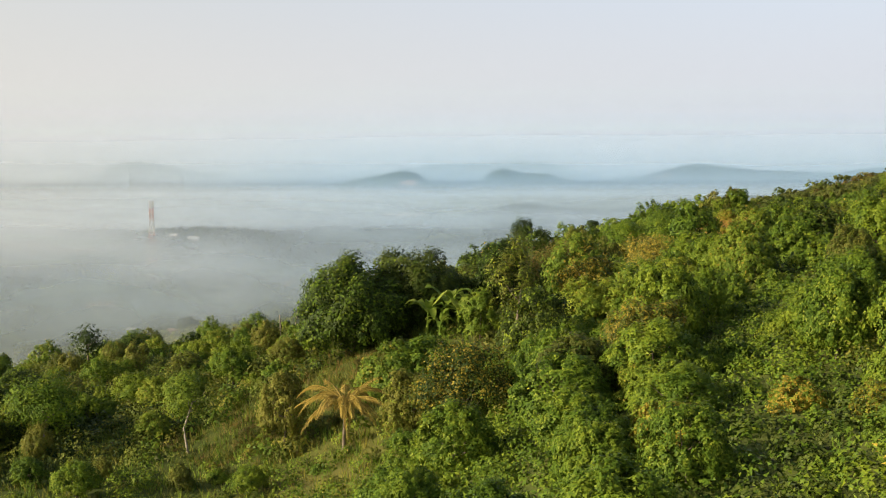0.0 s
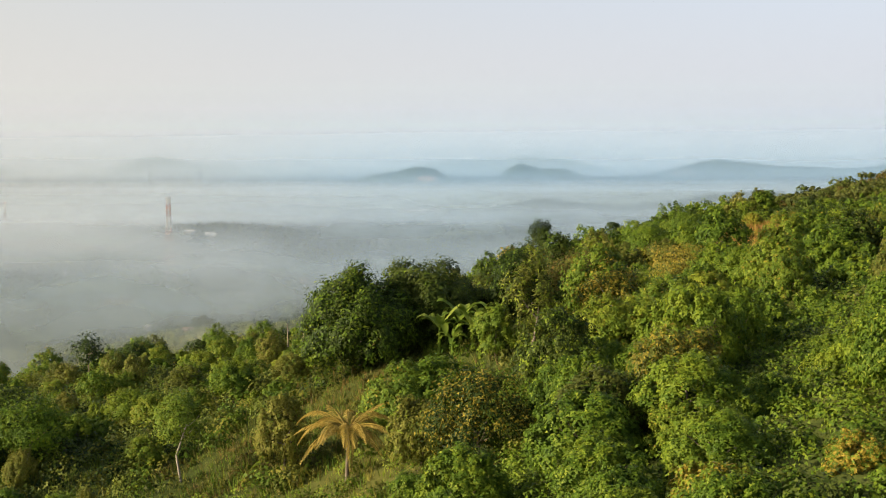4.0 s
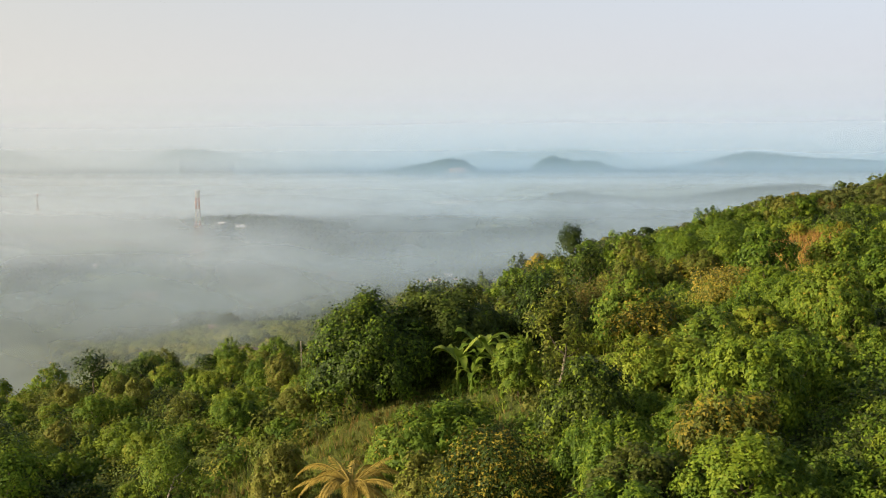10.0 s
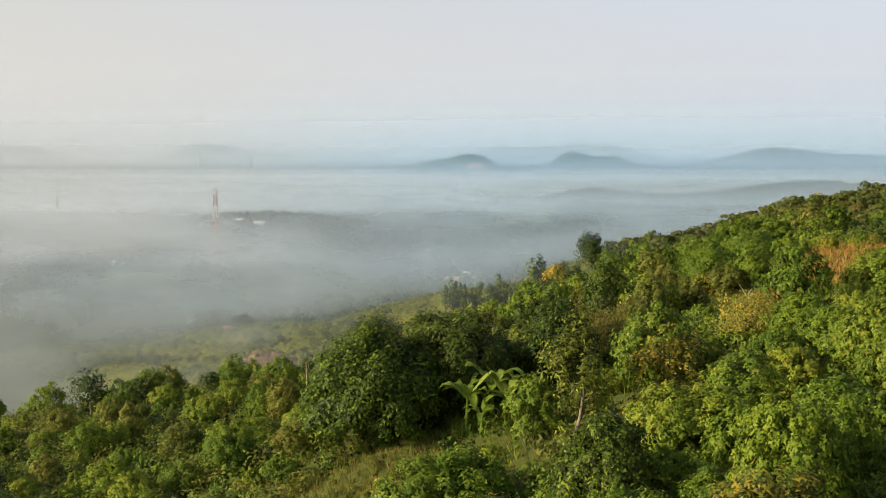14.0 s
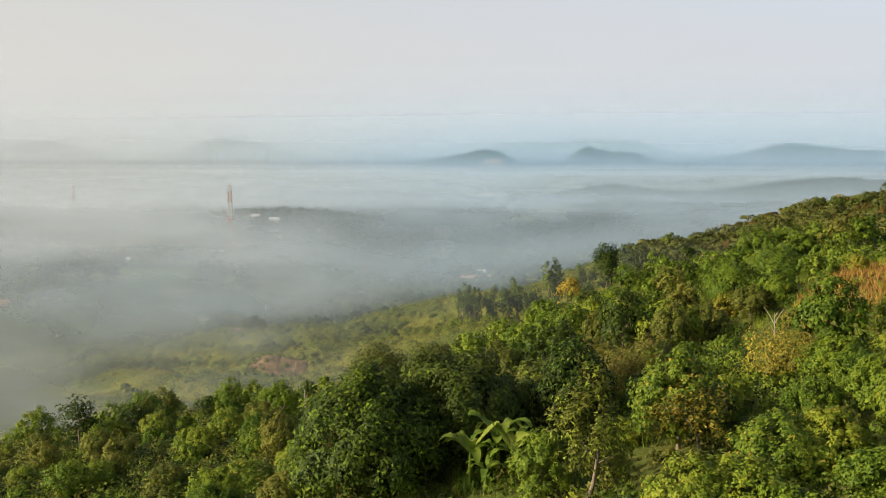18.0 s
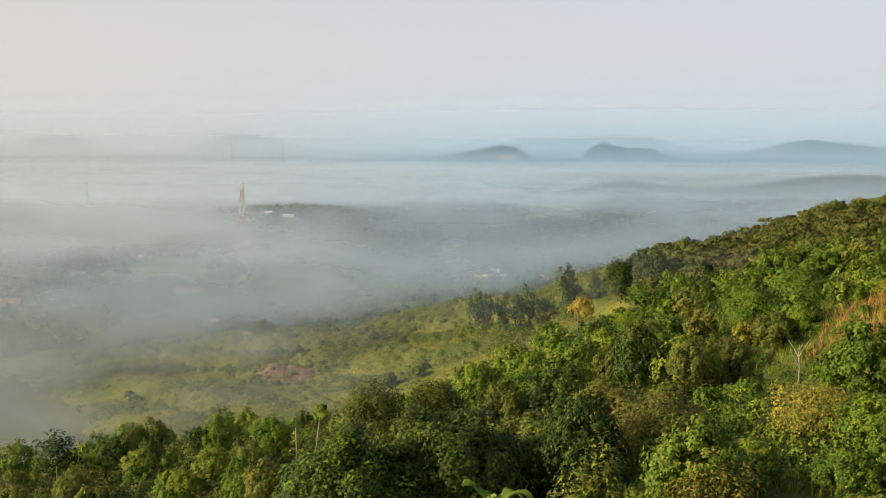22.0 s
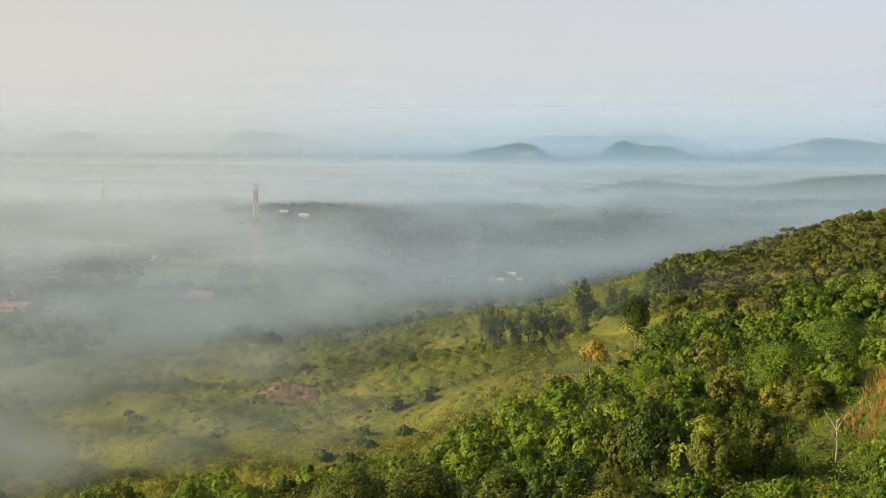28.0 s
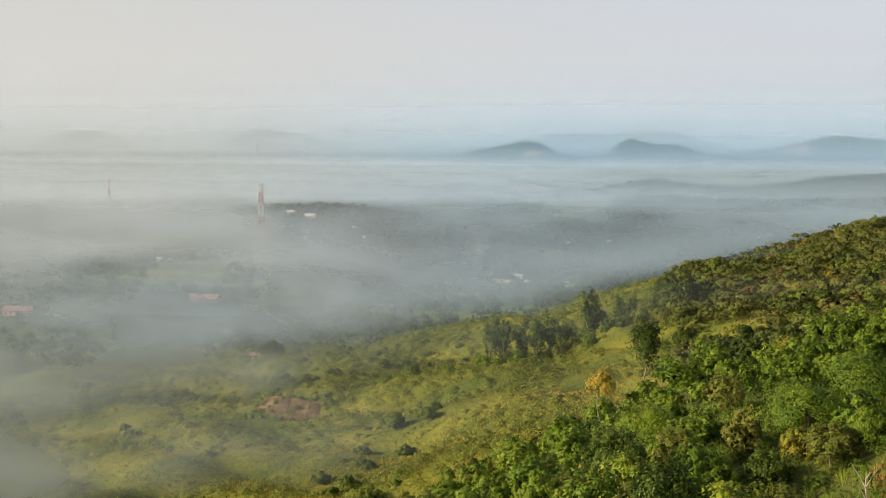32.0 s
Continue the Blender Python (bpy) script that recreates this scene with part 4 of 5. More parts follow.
def dead_tree(x, y, base, height):
    root = tagged(new("dead_tree"), "bare pale dead tree with forked branches", "tree")
    root.matrix_basis = Matrix.Translation((x, y, base))
    v, q = tube([(0, 0, -0.5), (0.1, 0, height * 0.35), (0, 0, height * 0.62)], [0.10, 0.085, 0.06], 7)
    put("trunk", mesh_of("trunk", v, q, True), DEAD_WOOD, root)
    for a, s, e in ((2.9, 0.60, 1.0), (0.2, 0.62, 0.98), (1.4, 0.55, 0.86), (3.4, 0.42, 0.66), (5.9, 0.78, 0.9)):
        w = (e - s) * height
        v, q = tube([(0, 0, s * height), (np.cos(a) * w * 0.28, np.sin(a) * w * 0.3, (s + e) / 2 * height), (np.cos(a) * w * 0.62, np.sin(a) * w * 0.5, e * height)], [0.07, 0.048, 0.02], 5)
        put("branch", mesh_of("branch", v, q, True), DEAD_WOOD, root)
    return root


dead_tree(30.4, 158.7, float(ground(30.4, 158.7)) - 0.1, 137.0 - float(ground(30.4, 158.7)))

# ---- far hills ----
FAR_GREEN = rough_material("far_hill", ((0.35, (0.020, 0.036, 0.016)), (0.65, (0.055, 0.075, 0.026))), 0.012, 0.08, bump=4.0)
RED_EARTH = rough_material("red_earth", ((0.35, (0.40, 0.22, 0.12)), (0.65, (0.60, 0.38, 0.24))), 0.05, 0.4, bump=0.3)


def ridge_height(bumps, y, depth, base=-6):
    """Height of a range of rounded hills: each one a centre, a rise, a left and a right half-width."""
    def height(x, yy):
        z = 0
        for c, h, wl, wr in bumps:
            z = z + h * np.exp(-np.abs((x - c) / np.where(x < c, wl, wr)) ** 2)
        lump = 1 + 0.07 * np.sin(x * 0.021 + yy * 0.02) * np.cos(yy * 0.03) + 0.035 * np.sin(x * 0.06 + np.sin(x * 0.05) * 2) + 0.012 * np.sin(x * 0.19 + yy * 0.1)
        return base + z * lump * np.cos(np.clip((yy - y) / depth, -1, 1) * np.pi / 2) ** 1.3
    return height


MAIN_HILL = ridge_height(((-112, 72, 85, 90), (-215, 56, 110, 90), (-340, 42, 100, 110), (-440, 20, 90, 90), (40, 34, 80, 100)), 4340, 80)
SIDE_HILL = ridge_height(((640, 46, 160, 160), (860, 50, 160, 160), (1050, 96, 150, 260), (1420, 70, 240, 260), (1850, 90, 260, 260)), 4670, 36)


def hill(name, y, depth, x0, x1, height, label, step=12):
    return put(name, grid_mesh(name, np.arange(x0, x1 + step, step), np.linspace(y - depth, y + depth, 21), height), FAR_GREEN, label=label, category="hill", kind="structure")


hill("far_hill", 4340, 80, -900, 400, MAIN_HILL, "wooded blue-grey hill rising from the mist")
SECOND_HILL = ridge_height(((215, 90, 85, 80), (310, 52, 80, 80), (415, 66, 80, 110), (560, 28, 90, 130), (720, 16, 90, 120)), 4540, 60)
hill("far_hill", 4540, 60, -200, 1000, SECOND_HILL, "wooded blue-grey hill rising from the mist")
hill("far_hill", 4670, 36, 400, 2500, SIDE_HILL, "low hazy hill on the horizon")
hill("far_hill", 4870, 50, -1500, 1700, ridge_height(((-60, 105, 330, 420), (420, 95, 300, 330), (-700, 60, 260, 260)), 4870, 50), "pale hazy mountain on the horizon")
hill("far_hill", 4870, 50, -2900, -900, ridge_height(((-2150, 120, 330, 330), (-1330, 128, 220, 240), (-1000, 60, 200, 300)), 4870, 50), "pale hazy mountain on the horizon")

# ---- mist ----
# warmer mist colour that paints the sun's glow into the left of the banks
SUN_GLOW_TINT = (0.505, 0.57, 0.645)


def mist(y, top, depth, fall, stretch, seed, colour, side=None, **k):
    """One bank of mist across the valley, standing on the ground and thinning out upwards."""
    half = 0.62 * y + 150
    hx, hv = np.linspace(-half, half, 90), np.array([0.0, 1.0])
    gx, gv = np.meshgrid(hx, hv)
    yy = y + 0.004 * y * np.sin(gx / half * 5 + seed)
    g = ground(gx, yy) - 1
    gz = g + gv * np.maximum(top - g, 3)
    idx = np.arange(gx.size).reshape(gx.shape)
    quads = np.stack([idx[:-1, :-1], idx[:-1, 1:], idx[1:, 1:], idx[1:, :-1]], -1).reshape(-1, 4)
    me = mesh_of("mist", np.stack([gx, yy, gz], -1).reshape(-1, 3), quads, True)
    me.uv_layers.new(name="height").data.foreach_set("uv", np.stack([((gz - g) / 100).ravel(), gv.ravel()], -1)[quads.ravel()].astype(np.float32).ravel())
    return put("mist", me, mist_material("mist", depth, fall, colour, stretch, seed, side, sunward=(SUN_GLOW_TINT, -0.42 * y, 0.02 * y) if y > 600 else None, **k), label="thin bank of morning mist with distance haze in its tint", category="mist", kind="stuff")


# distance haze is put into these colours: dim near, then bluer and paler
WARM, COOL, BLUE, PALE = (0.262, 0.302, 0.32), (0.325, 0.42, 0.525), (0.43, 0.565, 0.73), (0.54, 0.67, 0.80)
mist(285, 126, 1.90, 22, (50, 24), 1, WARM, (-120, -12, 0.05), contrast=0.6, wobble=9, rise=16)
mist(395, 124, 1.40, 24, (70, 30), 2, WARM, (-160, 10, 0.14), contrast=0.7, wobble=10, rise=16)
mist(530, 118, 1.50, 22, (80, 30), 3, COOL, (-120, 100, 0.25), contrast=0.9, wobble=12, rise=24)
mist(680, 112, 1.50, 28, (110, 40), 4, COOL, (-160, 160, 0.42), contrast=0.9, wobble=14, rise=34)
mist(860, 106, 1.20, 34, (140, 50), 5, COOL, (-260, 140, 0.75), contrast=0.9, wobble=14, rise=40)
mist(1060, 102, 1.20, 38, (160, 55), 6, COOL, (-330, 100, 0.85), contrast=0.8, wobble=14, rise=40)
mist(1030, 139, 0.65, 140, (260, 80), 18, COOL, (-420, 140, 0.50), contrast=0.35, wobble=12, rise=30)
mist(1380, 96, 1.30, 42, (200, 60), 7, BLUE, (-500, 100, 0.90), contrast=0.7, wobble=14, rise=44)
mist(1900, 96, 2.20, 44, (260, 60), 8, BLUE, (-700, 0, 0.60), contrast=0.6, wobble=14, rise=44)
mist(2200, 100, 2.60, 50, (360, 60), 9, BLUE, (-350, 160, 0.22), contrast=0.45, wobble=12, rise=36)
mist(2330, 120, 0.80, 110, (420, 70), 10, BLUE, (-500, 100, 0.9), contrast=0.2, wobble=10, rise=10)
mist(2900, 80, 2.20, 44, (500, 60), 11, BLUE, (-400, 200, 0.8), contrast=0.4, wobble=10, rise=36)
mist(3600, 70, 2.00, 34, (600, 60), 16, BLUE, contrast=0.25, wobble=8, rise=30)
# blue haze over the far hills, painted into this bank's colour
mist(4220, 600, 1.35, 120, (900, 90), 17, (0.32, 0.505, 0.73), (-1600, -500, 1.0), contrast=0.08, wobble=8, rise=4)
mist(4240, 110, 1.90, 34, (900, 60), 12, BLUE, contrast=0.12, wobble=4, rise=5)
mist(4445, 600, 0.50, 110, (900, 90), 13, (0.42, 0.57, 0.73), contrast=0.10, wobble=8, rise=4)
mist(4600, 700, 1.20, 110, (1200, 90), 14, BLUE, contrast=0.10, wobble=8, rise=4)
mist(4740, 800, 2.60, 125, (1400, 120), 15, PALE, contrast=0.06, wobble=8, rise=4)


# ---- buildings and works in the valley ----
def box(x0, x1, y0, y1, z0, z1, bevel=0.0):
    bm = bmesh.new()
    bmesh.ops.create_cube(bm, size=1.0, matrix=Matrix.Translation(((x0 + x1) / 2, (y0 + y1) / 2, (z0 + z1) / 2)) @ Matrix.Diagonal((x1 - x0, y1 - y0, z1 - z0, 1)))
    if bevel:
        bmesh.ops.bevel(bm, geom=bm.edges[:], offset=bevel, segments=1, affect="EDGES")
    return bm


def part(name, bm, material, parent, label=""):
    me = bpy.data.meshes.new(name)
    bm.to_mesh(me)
    bm.free()
    return put(name, me, material, parent, label)


def tubes(name, lines, radius, material, parent, label=""):
    v, q = joined([tube([a, (np.array(a) + np.array(b)) / 2, b], [radius] * 3, 4) for a, b in lines])
    return put(name, mesh_of(name, v, q), material, parent, label)


WHITE_WALL = rough_material("painted_wall", ((0.3, (0.40, 0.38, 0.34)), (0.7, (0.58, 0.55, 0.50))), 0.4, 4.0)
PINK_WALL = rough_material("pink_wall", ((0.3, (0.46, 0.28, 0.22)), (0.7, (0.62, 0.40, 0.32))), 0.4, 4.0)
PALE_ROOF = rough_material("pale_sheet_roof", ((0.3, (0.40, 0.38, 0.35)), (0.7, (0.56, 0.54, 0.50))), 0.3, 3.0, rough=0.5)
RED_ROOF = rough_material("red_roof", ((0.3, (0.22, 0.11, 0.085)), (0.7, (0.32, 0.18, 0.14))), 0.3, 3.0, rough=0.7)
BROWN_ROOF = rough_material("brown_roof", ((0.3, (0.20, 0.13, 0.09)), (0.7, (0.34, 0.24, 0.17))), 0.3, 3.0, rough=0.7)
GLASS_DARK = rough_material("window_pane", ((0.3, (0.03, 0.04, 0.05)), (0.7, (0.06, 0.07, 0.08))), 0.5, 4.0, rough=0.15)
DOOR_WOOD = rough_material("door_wood", ((0.3, (0.12, 0.07, 0.04)), (0.7, (0.22, 0.14, 0.08))), 1.0, 8.0)


def house(x, y, w, d, h, roof, wall, roofing, label, turn=0.0, name="house", z=None):
    root = tagged(new(name), label, "house", "houses in the valley")
    root.matrix_basis = Matrix.Translation((x, y, float(ground(x, y)) if z is None else z)) @ Matrix.Rotation(turn, 4, "Z")
    part("wall", box(-w / 2, w / 2, -d / 2, d / 2, -2.0, h), wall, root)
    bm = bmesh.new()
    o = 0.7
    v = [bm.verts.new(p) for p in ((-w / 2 - o, -d / 2 - o, h), (w / 2 + o, -d / 2 - o, h), (w / 2 + o, d / 2 + o, h), (-w / 2 - o, d / 2 + o, h), (-w / 2 - o, 0, h + roof), (w / 2 + o, 0, h + roof))]
    top = [bm.verts.new(p.co + Vector((0, 0, 0.25))) for p in v]
    for a in ((0, 1, 5, 4), (2, 3, 4, 5)):
        bm.faces.new([top[k] for k in a])
        bm.faces.new([v[k] for k in reversed(a)])
    for a, b in ((0, 1), (1, 5), (5, 2), (2, 3), (3, 4), (4, 0)):
        bm.faces.new((v[a], v[b], top[b], top[a]))
    part("roof", bm, roofing, root)
    part("gable", box(-w / 2, w / 2, -d * 0.12, d * 0.12, h, h + roof * 0.7), wall, root)
    part("door", box(-0.5, 0.5, -d / 2 - 0.06, -d / 2 + 0.02, 0, 2.05), DOOR_WOOD, root)
    n = max(2, int(w / 3.5))
    for i in range(n):
        c = -w / 2 + (i + 0.5) * w / n
        if abs(c) < 1.2:
            continue
        win = part("window", box(c - 0.65, c + 0.65, -d / 2 - 0.08, -d / 2 + 0.02, 0.9, 2.1), WHITE_WALL, root)
        part("pane", box(c - 0.55, c + 0.55, -d / 2 - 0.10, -d / 2 - 0.02, 1.0, 2.0), GLASS_DARK, win)
    return root


for x, y, w, d, h, roof, wall, roofing, label, turn in (
    (-360, 1640, 21, 11, 4.5, 3.0, WHITE_WALL, PALE_ROOF, "long white-roofed house among dark trees", 0.15),
    (-401, 1672, 14, 10, 4.0, 2.6, PINK_WALL, PALE_ROOF, "pale-roofed house among dark trees", -0.2),
    (-278, 1540, 7, 6, 5.0, 2.0, WHITE_WALL, PALE_ROOF, "small white house in the woods", 0.3),
    (-246, 1436, 6, 5, 3.0, 1.5, WHITE_WALL, PALE_ROOF, "small white hut in the woods", 0.0),
    (-302, 1070, 11, 7, 3.2, 2.4, WHITE_WALL, PALE_ROOF, "cream house with a pale sheet roof", 0.25),
    (-400, 1150, 14, 6, 2.6, 1.2, WHITE_WALL, PALE_ROOF, "low house with a white sheet roof", 0.1),
    (-258, 850, 20, 9, 3.0, 2.6, PINK_WALL, RED_ROOF, "long house with a faded red roof", -0.1),
    (-354, 758, 18, 9, 3.0, 2.6, PINK_WALL, RED_ROOF, "house with a faded red roof in the mist", 0.1),
    (-141, 1036, 12, 9, 3.4, 3.0, PINK_WALL, RED_ROOF, "red-roofed village house with pink walls", 0.2),
    (-124, 1082, 20, 9, 3.2, 2.6, WHITE_WALL, BROWN_ROOF, "long brown-roofed village house", 0.0),
    (-115, 1030, 8, 6, 3.2, 1.8, WHITE_WALL, PALE_ROOF, "small white village house", -0.2),
    (-109, 1048, 7, 6, 3.0, 1.6, WHITE_WALL, PALE_ROOF, "small white village house", 0.4),
    (-216, 1126, 10, 7, 3.0, 2.0, PINK_WALL, PALE_ROOF, "pale-roofed house behind trees", 0.0),
    (-195, 700, 4, 4, 2.4, 1.0, WHITE_WALL, PALE_ROOF, "tiny white hut in a field", 0.2),
    (-117, 486, 3.4, 2.6, 1.9, 0.8, PINK_WALL, BROWN_ROOF, "small brown hut beside a round tree", 0.2),
    (-39, 1046, 7, 5, 2.8, 1.4, WHITE_WALL, PALE_ROOF, "small white house by the long wall", 0.0),
):
    house(x, y, w, d, h, roof, wall, roofing, label, turn)

shed = tagged(new("industrial_shed"), "very long low shed with a white sheet roof", "shed")
shed.matrix_basis = Matrix.Translation((-98, 2806, -3))
part("wall", box(-50, 50, -14, 14, -1, 6), WHITE_WALL, shed)
bm = bmesh.new()
for k in range(2):
    a = [bm.verts.new(p) for p in ((-51, -15, 6 + 0.4 * k), (51, -15, 6 + 0.4 * k), (51, 0, 9.5 + 0.4 * k), (-51, 0, 9.5 + 0.4 * k))]
    b = [bm.verts.new(p) for p in ((-51, 15, 6 + 0.4 * k), (51, 15, 6 + 0.4 * k))]
    bm.faces.new(a)
    bm.faces.new((a[3], a[2], b[1], b[0]))
part("roof", bm, PALE_ROOF, shed)
for i in range(6):
    part("door", box(-44 + 16 * i, -38 + 16 * i, -14.2, -13.9, 0, 4.5), DOOR_WOOD, shed)

long_wall = tagged(new("boundary_wall"), "long low reddish boundary wall of the village", "wall")
long_wall.matrix_basis = Matrix.Translation((-31, 1015, 28.5))
for i in range(9):
    part("panel", box(-36 + 8 * i, -28.3 + 8 * i, -0.2, 0.2, -1.5, 3.0), PINK_WALL, long_wall)
    part("post", box(-28.3 + 8 * i, -27.9 + 8 * i, -0.35, 0.35, -1.5, 3.4), WHITE_WALL, long_wall)


def band_material():
    """Red and white paint in equal bands up the tower."""
    m, n, l, out = nodes_of("tower_paint")
    geo = n.new("ShaderNodeNewGeometry")
    sep = n.new("ShaderNodeSeparateXYZ")
    l.new(geo.outputs["Position"], sep.inputs[0])
    fr = math_of(n, l, "FRACT", math_of(n, l, "DIVIDE", sep.outputs["Z"], 22.8), 0)
    st = math_of(n, l, "GREATER_THAN", fr, 0.5)
    no = noise_of(n, l, 0.8, 3.0, geo.outputs["Position"])
    st = math_of(n, l, "SUBTRACT", st, math_of(n, l, "MULTIPLY", no.outputs["Fac"], 0.15))
    r = ramp_of(n, ((0.2, (0.42, 0.22, 0.17)), (0.8, (0.58, 0.55, 0.52))))
    l.new(st, r.inputs[0])
    p = n.new("ShaderNodeBsdfPrincipled")
    p.inputs["Roughness"].default_value = 0.5
    l.new(r.outputs[0], p.inputs["Base Color"])
    l.new(p.outputs[0], out.inputs[0])
    return m


PAINT = band_material()
STEEL = rough_material("galvanised_steel", ((0.3, (0.45, 0.45, 0.45)), (0.7, (0.6, 0.6, 0.6))), 0.5, 5.0, rough=0.5, metal=0.6)


def lattice_tower(x, y, height, foot, head, bays=13, label="tall red and white lattice radio tower", thick=0.24):
    root = tagged(new("radio_tower"), label, "tower")
    root.matrix_basis = Matrix.Translation((x, y, float(ground(x, y))))
    zs = np.linspace(0, height, bays + 1)
    half = foot + (head - foot) * np.minimum(zs / (height * 0.8), 1)
    cor = [(-1, -1), (1, -1), (1, 1), (-1, 1)]
    for a, b in cor:
        v, q = tube([(a * h, b * h, z) for h, z in zip(half, zs)], [thick] * len(zs), 5)
        put("leg", mesh_of("leg", v, q), PAINT, root)
    for k in range(4):
        (a, b), (c, d) = cor[k], cor[(k + 1) % 4]
        lines = []
        for i in range(bays):
            h0, h1 = half[i], half[i + 1]
            lines += [((a * h0, b * h0, zs[i]), (c * h1, d * h1, zs[i + 1])), ((c * h0, d * h0, zs[i]), (a * h1, b * h1, zs[i + 1])), ((a * h1, b * h1, zs[i + 1]), (c * h1, d * h1, zs[i + 1]))]
        tubes("bracing", lines, thick * 0.54, PAINT, root)
    for z in (height * 0.62, height * 0.8, height):
        part("platform", box(-head - 1.0, head + 1.0, -head - 1.0, head + 1.0, z, z + 0.2), STEEL, root)
    for k, z in ((0, 0.70), (1, 0.78), (2, 0.86), (3, 0.93)):
        a = k * 1.6
        bm = bmesh.new()
        bmesh.ops.create_cone(bm, cap_ends=True, segments=12, radius1=1.2, radius2=0.9, depth=0.7, matrix=Matrix.Translation((np.cos(a) * (head + 1), np.sin(a) * (head + 1), height * z)) @ Matrix.Rotation(a, 4, "Z") @ Matrix.Rotation(radians(90), 4, "Y"))
        part("dish", bm, STEEL, root, "round white antenna dish")
    v, q = tube([(0, 0, height), (0, 0, height + 2), (0, 0, height + 5)], [0.1, 0.08, 0.04], 5)
    put("lightning_rod", mesh_of("lightning_rod", v, q), STEEL, root)
    return root


lattice_tower(-270, 1046, 80, 4.8, 1.5)
lattice_tower(-708, 1750, 68, 3.0, 1.0, label="distant lattice radio tower almost lost in mist", thick=0.10)


# ---- bare earth ----
def bare_patch(cx, cy, rx, ry, height, seed, label, lift=0.5):
    """An irregular patch of bare earth laid over a slope."""
    r = np.random.default_rng(seed)
    ph = r.uniform(0, 6.28, 4)
    rings, sides = 8, 40
    ang = np.linspace(0, 2 * np.pi, sides, endpoint=False)
    edge = 1 + 0.18 * np.sin(2 * ang + ph[0]) + 0.14 * np.sin(3 * ang + ph[1]) + 0.10 * np.sin(7 * ang + ph[2]) + 0.06 * np.sin(13 * ang + ph[3])
    t = np.linspace(0, 1, rings)[:, None]
    x, y = cx + rx * t * edge * np.cos(ang), cy + ry * t * edge * np.sin(ang)
    z = height(x, y) + lift * (1.0 - 1.6 * t ** 4) + lift * 0.3 * np.sin(x * 9 / rx) * np.cos(y * 8 / ry)
    q = [(i * sides + j, i * sides + (j + 1) % sides, (i + 1) * sides + (j + 1) % sides, (i + 1) * sides + j) for i in range(rings - 1) for j in range(sides)]
    return put("bare_earth", mesh_of("bare_earth", np.stack([x, y, z], -1).reshape(-1, 3), np.array(q), True), RED_EARTH, label=label, category="bare earth", kind="structure")


bare_patch(122, 321, 8, 10, ground, 3, "red soil bank on the ridge", 0.6)


BANK_EARTH = rough_material("bank_earth", ((0.35, (0.10, 0.075, 0.035)), (0.5, (0.20, 0.125, 0.06)), (0.65, (0.36, 0.22, 0.12))), 0.22, 1.4, bump=0.3)


def earth_scar(x, y, wide, deep):
    """A slumped scar of bare earth on the step in the slope, grooved by rain, ragged at its edges."""
    u, v = np.meshgrid(np.linspace(-1, 1, 90), np.linspace(-1, 1, 50))
    rag = np.array([[noise.noise(Vector((a * 6.0, b * 1.2, 2.0))) + 0.6 * noise.noise(Vector((a * 18.0, b * 1.0, 7.0))) for a, b in zip(ua, va)] for ua, va in zip(u, v)])
    px = x + u * wide / 2
    py = y + 0.15 * u * wide / 2 + v * deep * (0.8 + 0.25 * np.sin(u * 3 + 0.5)) + 0.25 * rag
    round_off = np.clip(1 - np.abs(u) ** 4 - np.abs(v) ** 6, -0.5, 1)
    pz = ground(px, py) + 1.1 * round_off - 0.35 + 0.16 * rag * np.clip(round_off, 0, 1)
    idx = np.arange(u.size).reshape(u.shape)
    q = np.stack([idx[:-1, :-1], idx[:-1, 1:], idx[1:, 1:], idx[1:, :-1]], -1).reshape(-1, 4)
    # bushes that hang over the top and crowd the ends
    r = np.random.default_rng(12)
    bx = np.concatenate([x + r.uniform(-0.5, 0.15, 26) * wide, x + r.uniform(-0.55, 0.55, 34) * wide, x + wide * (0.46 + r.uniform(0, 0.2, 14)), x - wide * (0.42 + r.uniform(0, 0.2, 10))])
    by = np.concatenate([y + r.uniform(-6, 1.5, 26), y + deep * 0.9 + r.uniform(0.3, 5, 34), y + r.uniform(-6, 5, 14), y + r.uniform(-7, 3, 10)])
    scatter("bushes", r, "thicket", np.stack([bx, by], -1), 1.25, 110, 0.34, 0.24, "bushes along the top of the earth bank", "bushes", 0.75)
    return put("earth_bank", mesh_of("earth_bank", np.stack([px, py, pz], -1).reshape(-1, 3), q, True), BANK_EARTH, label="slumped orange earth bank on the grassy slope", category="earth bank", kind="structure")


earth_scar(-75, 372, 20, 5.0)
bare_patch(-133, 4282, 66, 22, MAIN_HILL, 4, "orange quarry face at the foot of the hill", 4)
bare_patch(535, 4502, 70, 20, SECOND_HILL, 5, "orange cleared ground beside the hill", 4)
bare_patch(690, 4502, 80, 16, SECOND_HILL, 6, "orange cleared ground beside the hill", 4)
bare_patch(905, 4648, 60, 12, SIDE_HILL, 7, "orange cleared ground beside the hill", 5)


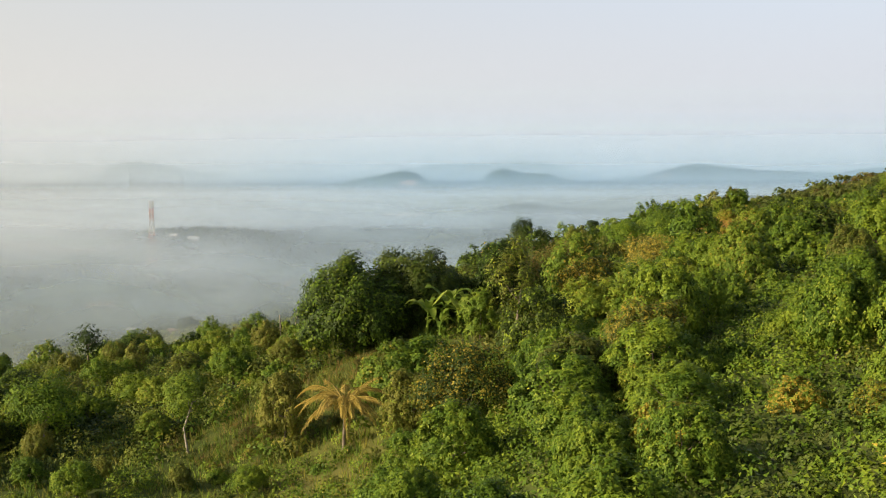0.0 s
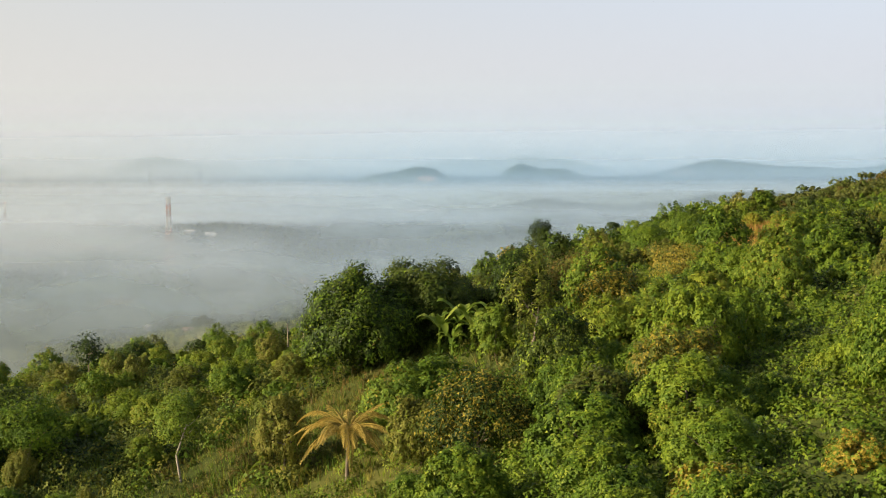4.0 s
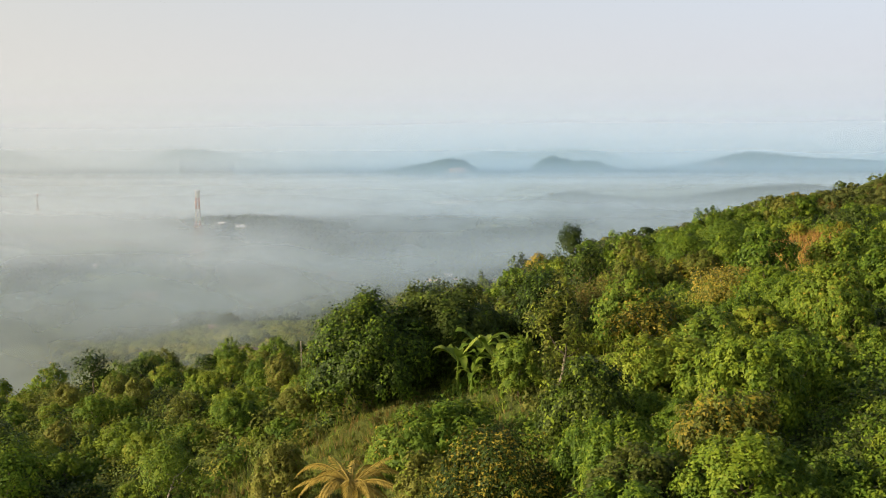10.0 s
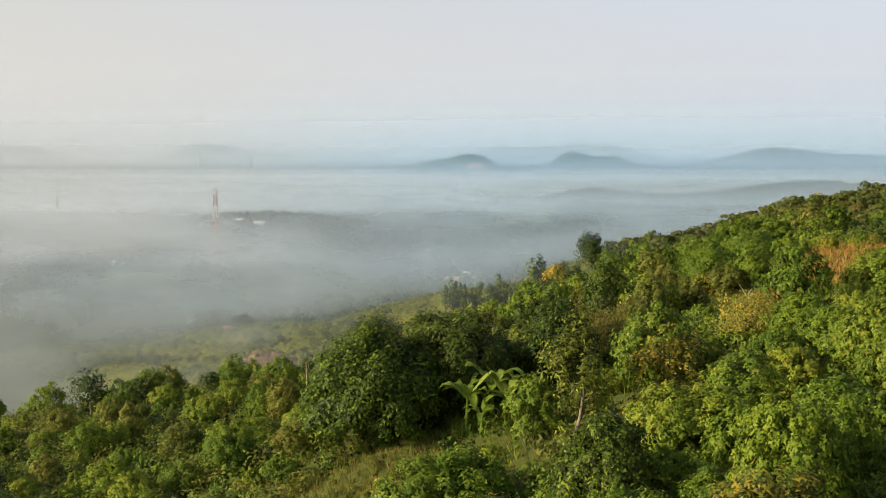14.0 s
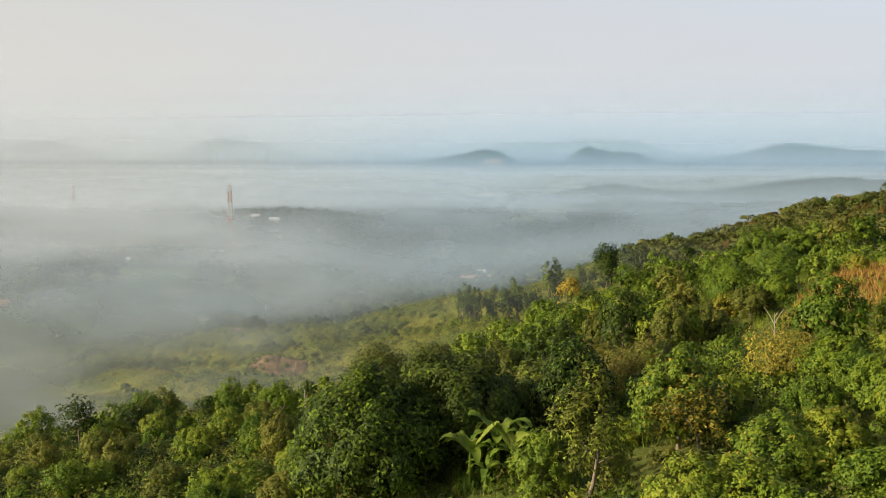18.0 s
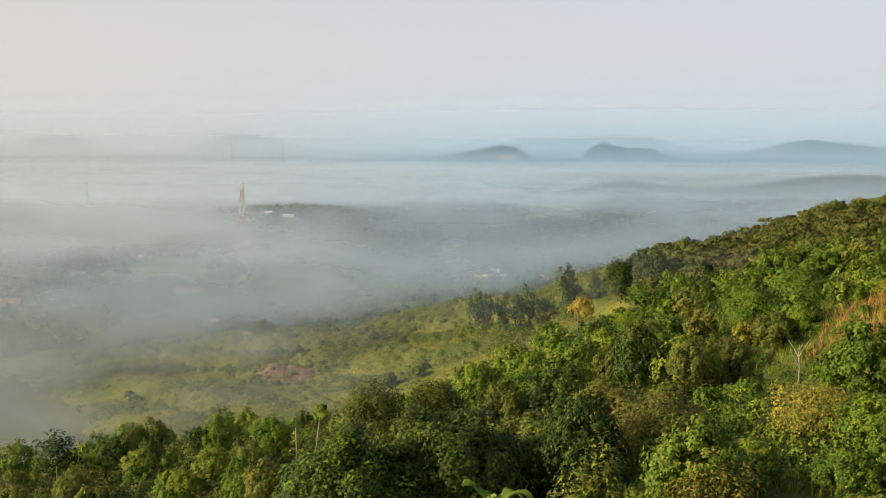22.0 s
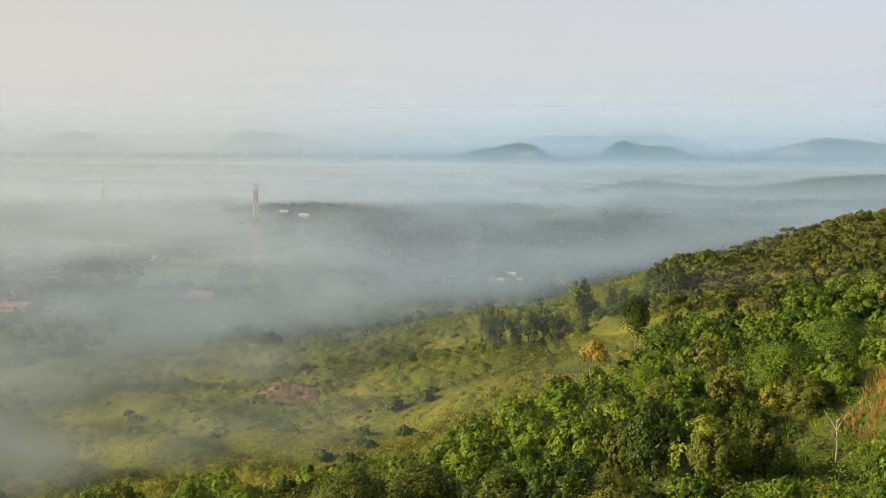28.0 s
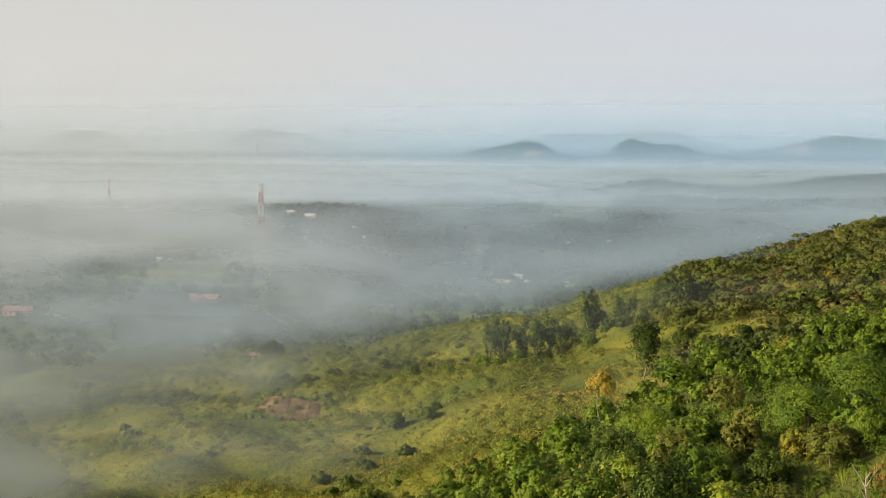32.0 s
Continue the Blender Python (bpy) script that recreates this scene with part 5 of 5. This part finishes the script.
# ---- smoke of a small fire ----
def smoke(x, y, height):
    u, v = np.meshgrid(np.linspace(-1, 1, 12), np.linspace(0, 1, 20))
    px = x + 6.0 * v ** 2 * np.sin(v * 3) * 0.3 + u * (1.5 + 13 * v ** 1.3)
    py = y + 2 * np.sin(u * 2 + v * 3)
    pz = float(ground(x, y)) + height * v
    idx = np.arange(u.size).reshape(u.shape)
    q = np.stack([idx[:-1, :-1], idx[:-1, 1:], idx[1:, 1:], idx[1:, :-1]], -1).reshape(-1, 4)
    me = mesh_of("smoke", np.stack([px, py, pz], -1).reshape(-1, 3), q, True)
    layer = me.uv_layers.new(name="height")
    puff = (1 - u ** 2) * (1 - v) ** 0.7
    layer.data.foreach_set("uv", np.stack([0.5 - 0.5 * puff.ravel(), 0 * puff.ravel()], -1)[q.ravel()].astype(np.float32).ravel())
    return put("smoke", me, mist_material("smoke", 1.2, 16.0, (0.55, 0.62, 0.68), (8, 8), 11, None, 0.5, 6.0, 0.01), label="thin column of white smoke rising from a fire", category="smoke", kind="stuff")


smoke(-77, 1052, 42)


# ---- pale plumes and bare stakes ----
PLUME = rough_material("grass_plume", ((0.3, (0.48, 0.44, 0.32)), (0.7, (0.70, 0.66, 0.52))), 4.0, 30.0)


def plume_grass(x, y, height, seed):
    root = tagged(new("plume_grass"), "clump of tall grass with pale feathery plumes", "grass")
    root.matrix_basis = Matrix.Translation((x, y, float(ground(x, y)) - 0.1))
    r = np.random.default_rng(seed)
    a = r.uniform(0, 6.28, (60, 1))
    out = np.concatenate([np.cos(a), np.sin(a), 0 * a], -1)
    h = height * r.uniform(0.4, 0.9, (60, 1))
    side = np.concatenate([-np.sin(a), np.cos(a), 0 * a], -1) * 0.03
    foot = out * r.uniform(0, 0.3, (60, 1))
    v = np.stack([foot - side, foot + side, foot + out * h * 0.35 + np.array([0, 0, 1]) * h], 1).reshape(-1, 3)
    put("blades", mesh_of("blades", v, np.arange(180).reshape(-1, 3)), LEAF["green"], root)
    for k in range(3):
        b = r.uniform(0, 6.28)
        d = np.array([np.cos(b), np.sin(b), 0]) * 0.45
        top = d + np.array([0, 0, height])
        v1, q1 = tube([(0, 0, 0), d * 0.4 + np.array([0, 0, height * 0.55]), top], [0.014, 0.012, 0.01], 4)
        v2, q2 = tube([top + d * 0.1 * t - np.array([0, 0, 0.12 * t * t]) for t in range(5)], [0.02, 0.09, 0.11, 0.07, 0.01], 6)
        v, q = joined([(v1, q1), (v2, q2)])
        put("plume", mesh_of("plume", v, q, True), PLUME, root, "pale feathery plume")
    return root


for i, (x, y, h) in enumerate(((-22.6, 63, 2.2), (-21.4, 65, 1.9), (-20.2, 61, 2.1), (-24.5, 66, 2.0), (-18.8, 62, 1.7))):
    plume_grass(x, y, h, 60 + i)


def bare_stake(x, y, height, lean):
    root = tagged(new("bare_stem"), "tall bare pale stem standing above the bushes", "stem")
    root.matrix_basis = Matrix.Translation((x, y, float(ground(x, y)) - 0.2))
    v, q = tube([(0, 0, 0), (lean * 0.4, 0.05, height * 0.5), (lean, 0.1, height)], [0.10, 0.085, 0.05], 7)
    put("trunk", mesh_of("trunk", v, q, True), DEAD_WOOD, root)
    v, q = tube([(lean * 0.7, 0.08, height * 0.72), (lean * 0.7 + 0.25, 0.1, height * 0.86)], [0.04, 0.015], 5)
    put("twig", mesh_of("twig", v, q, True), DEAD_WOOD, root)
    return root


bare_stake(-19.6, 147.0, 4.8, 0.5)
bare_stake(-21.2, 146.0, 4.4, -0.1)
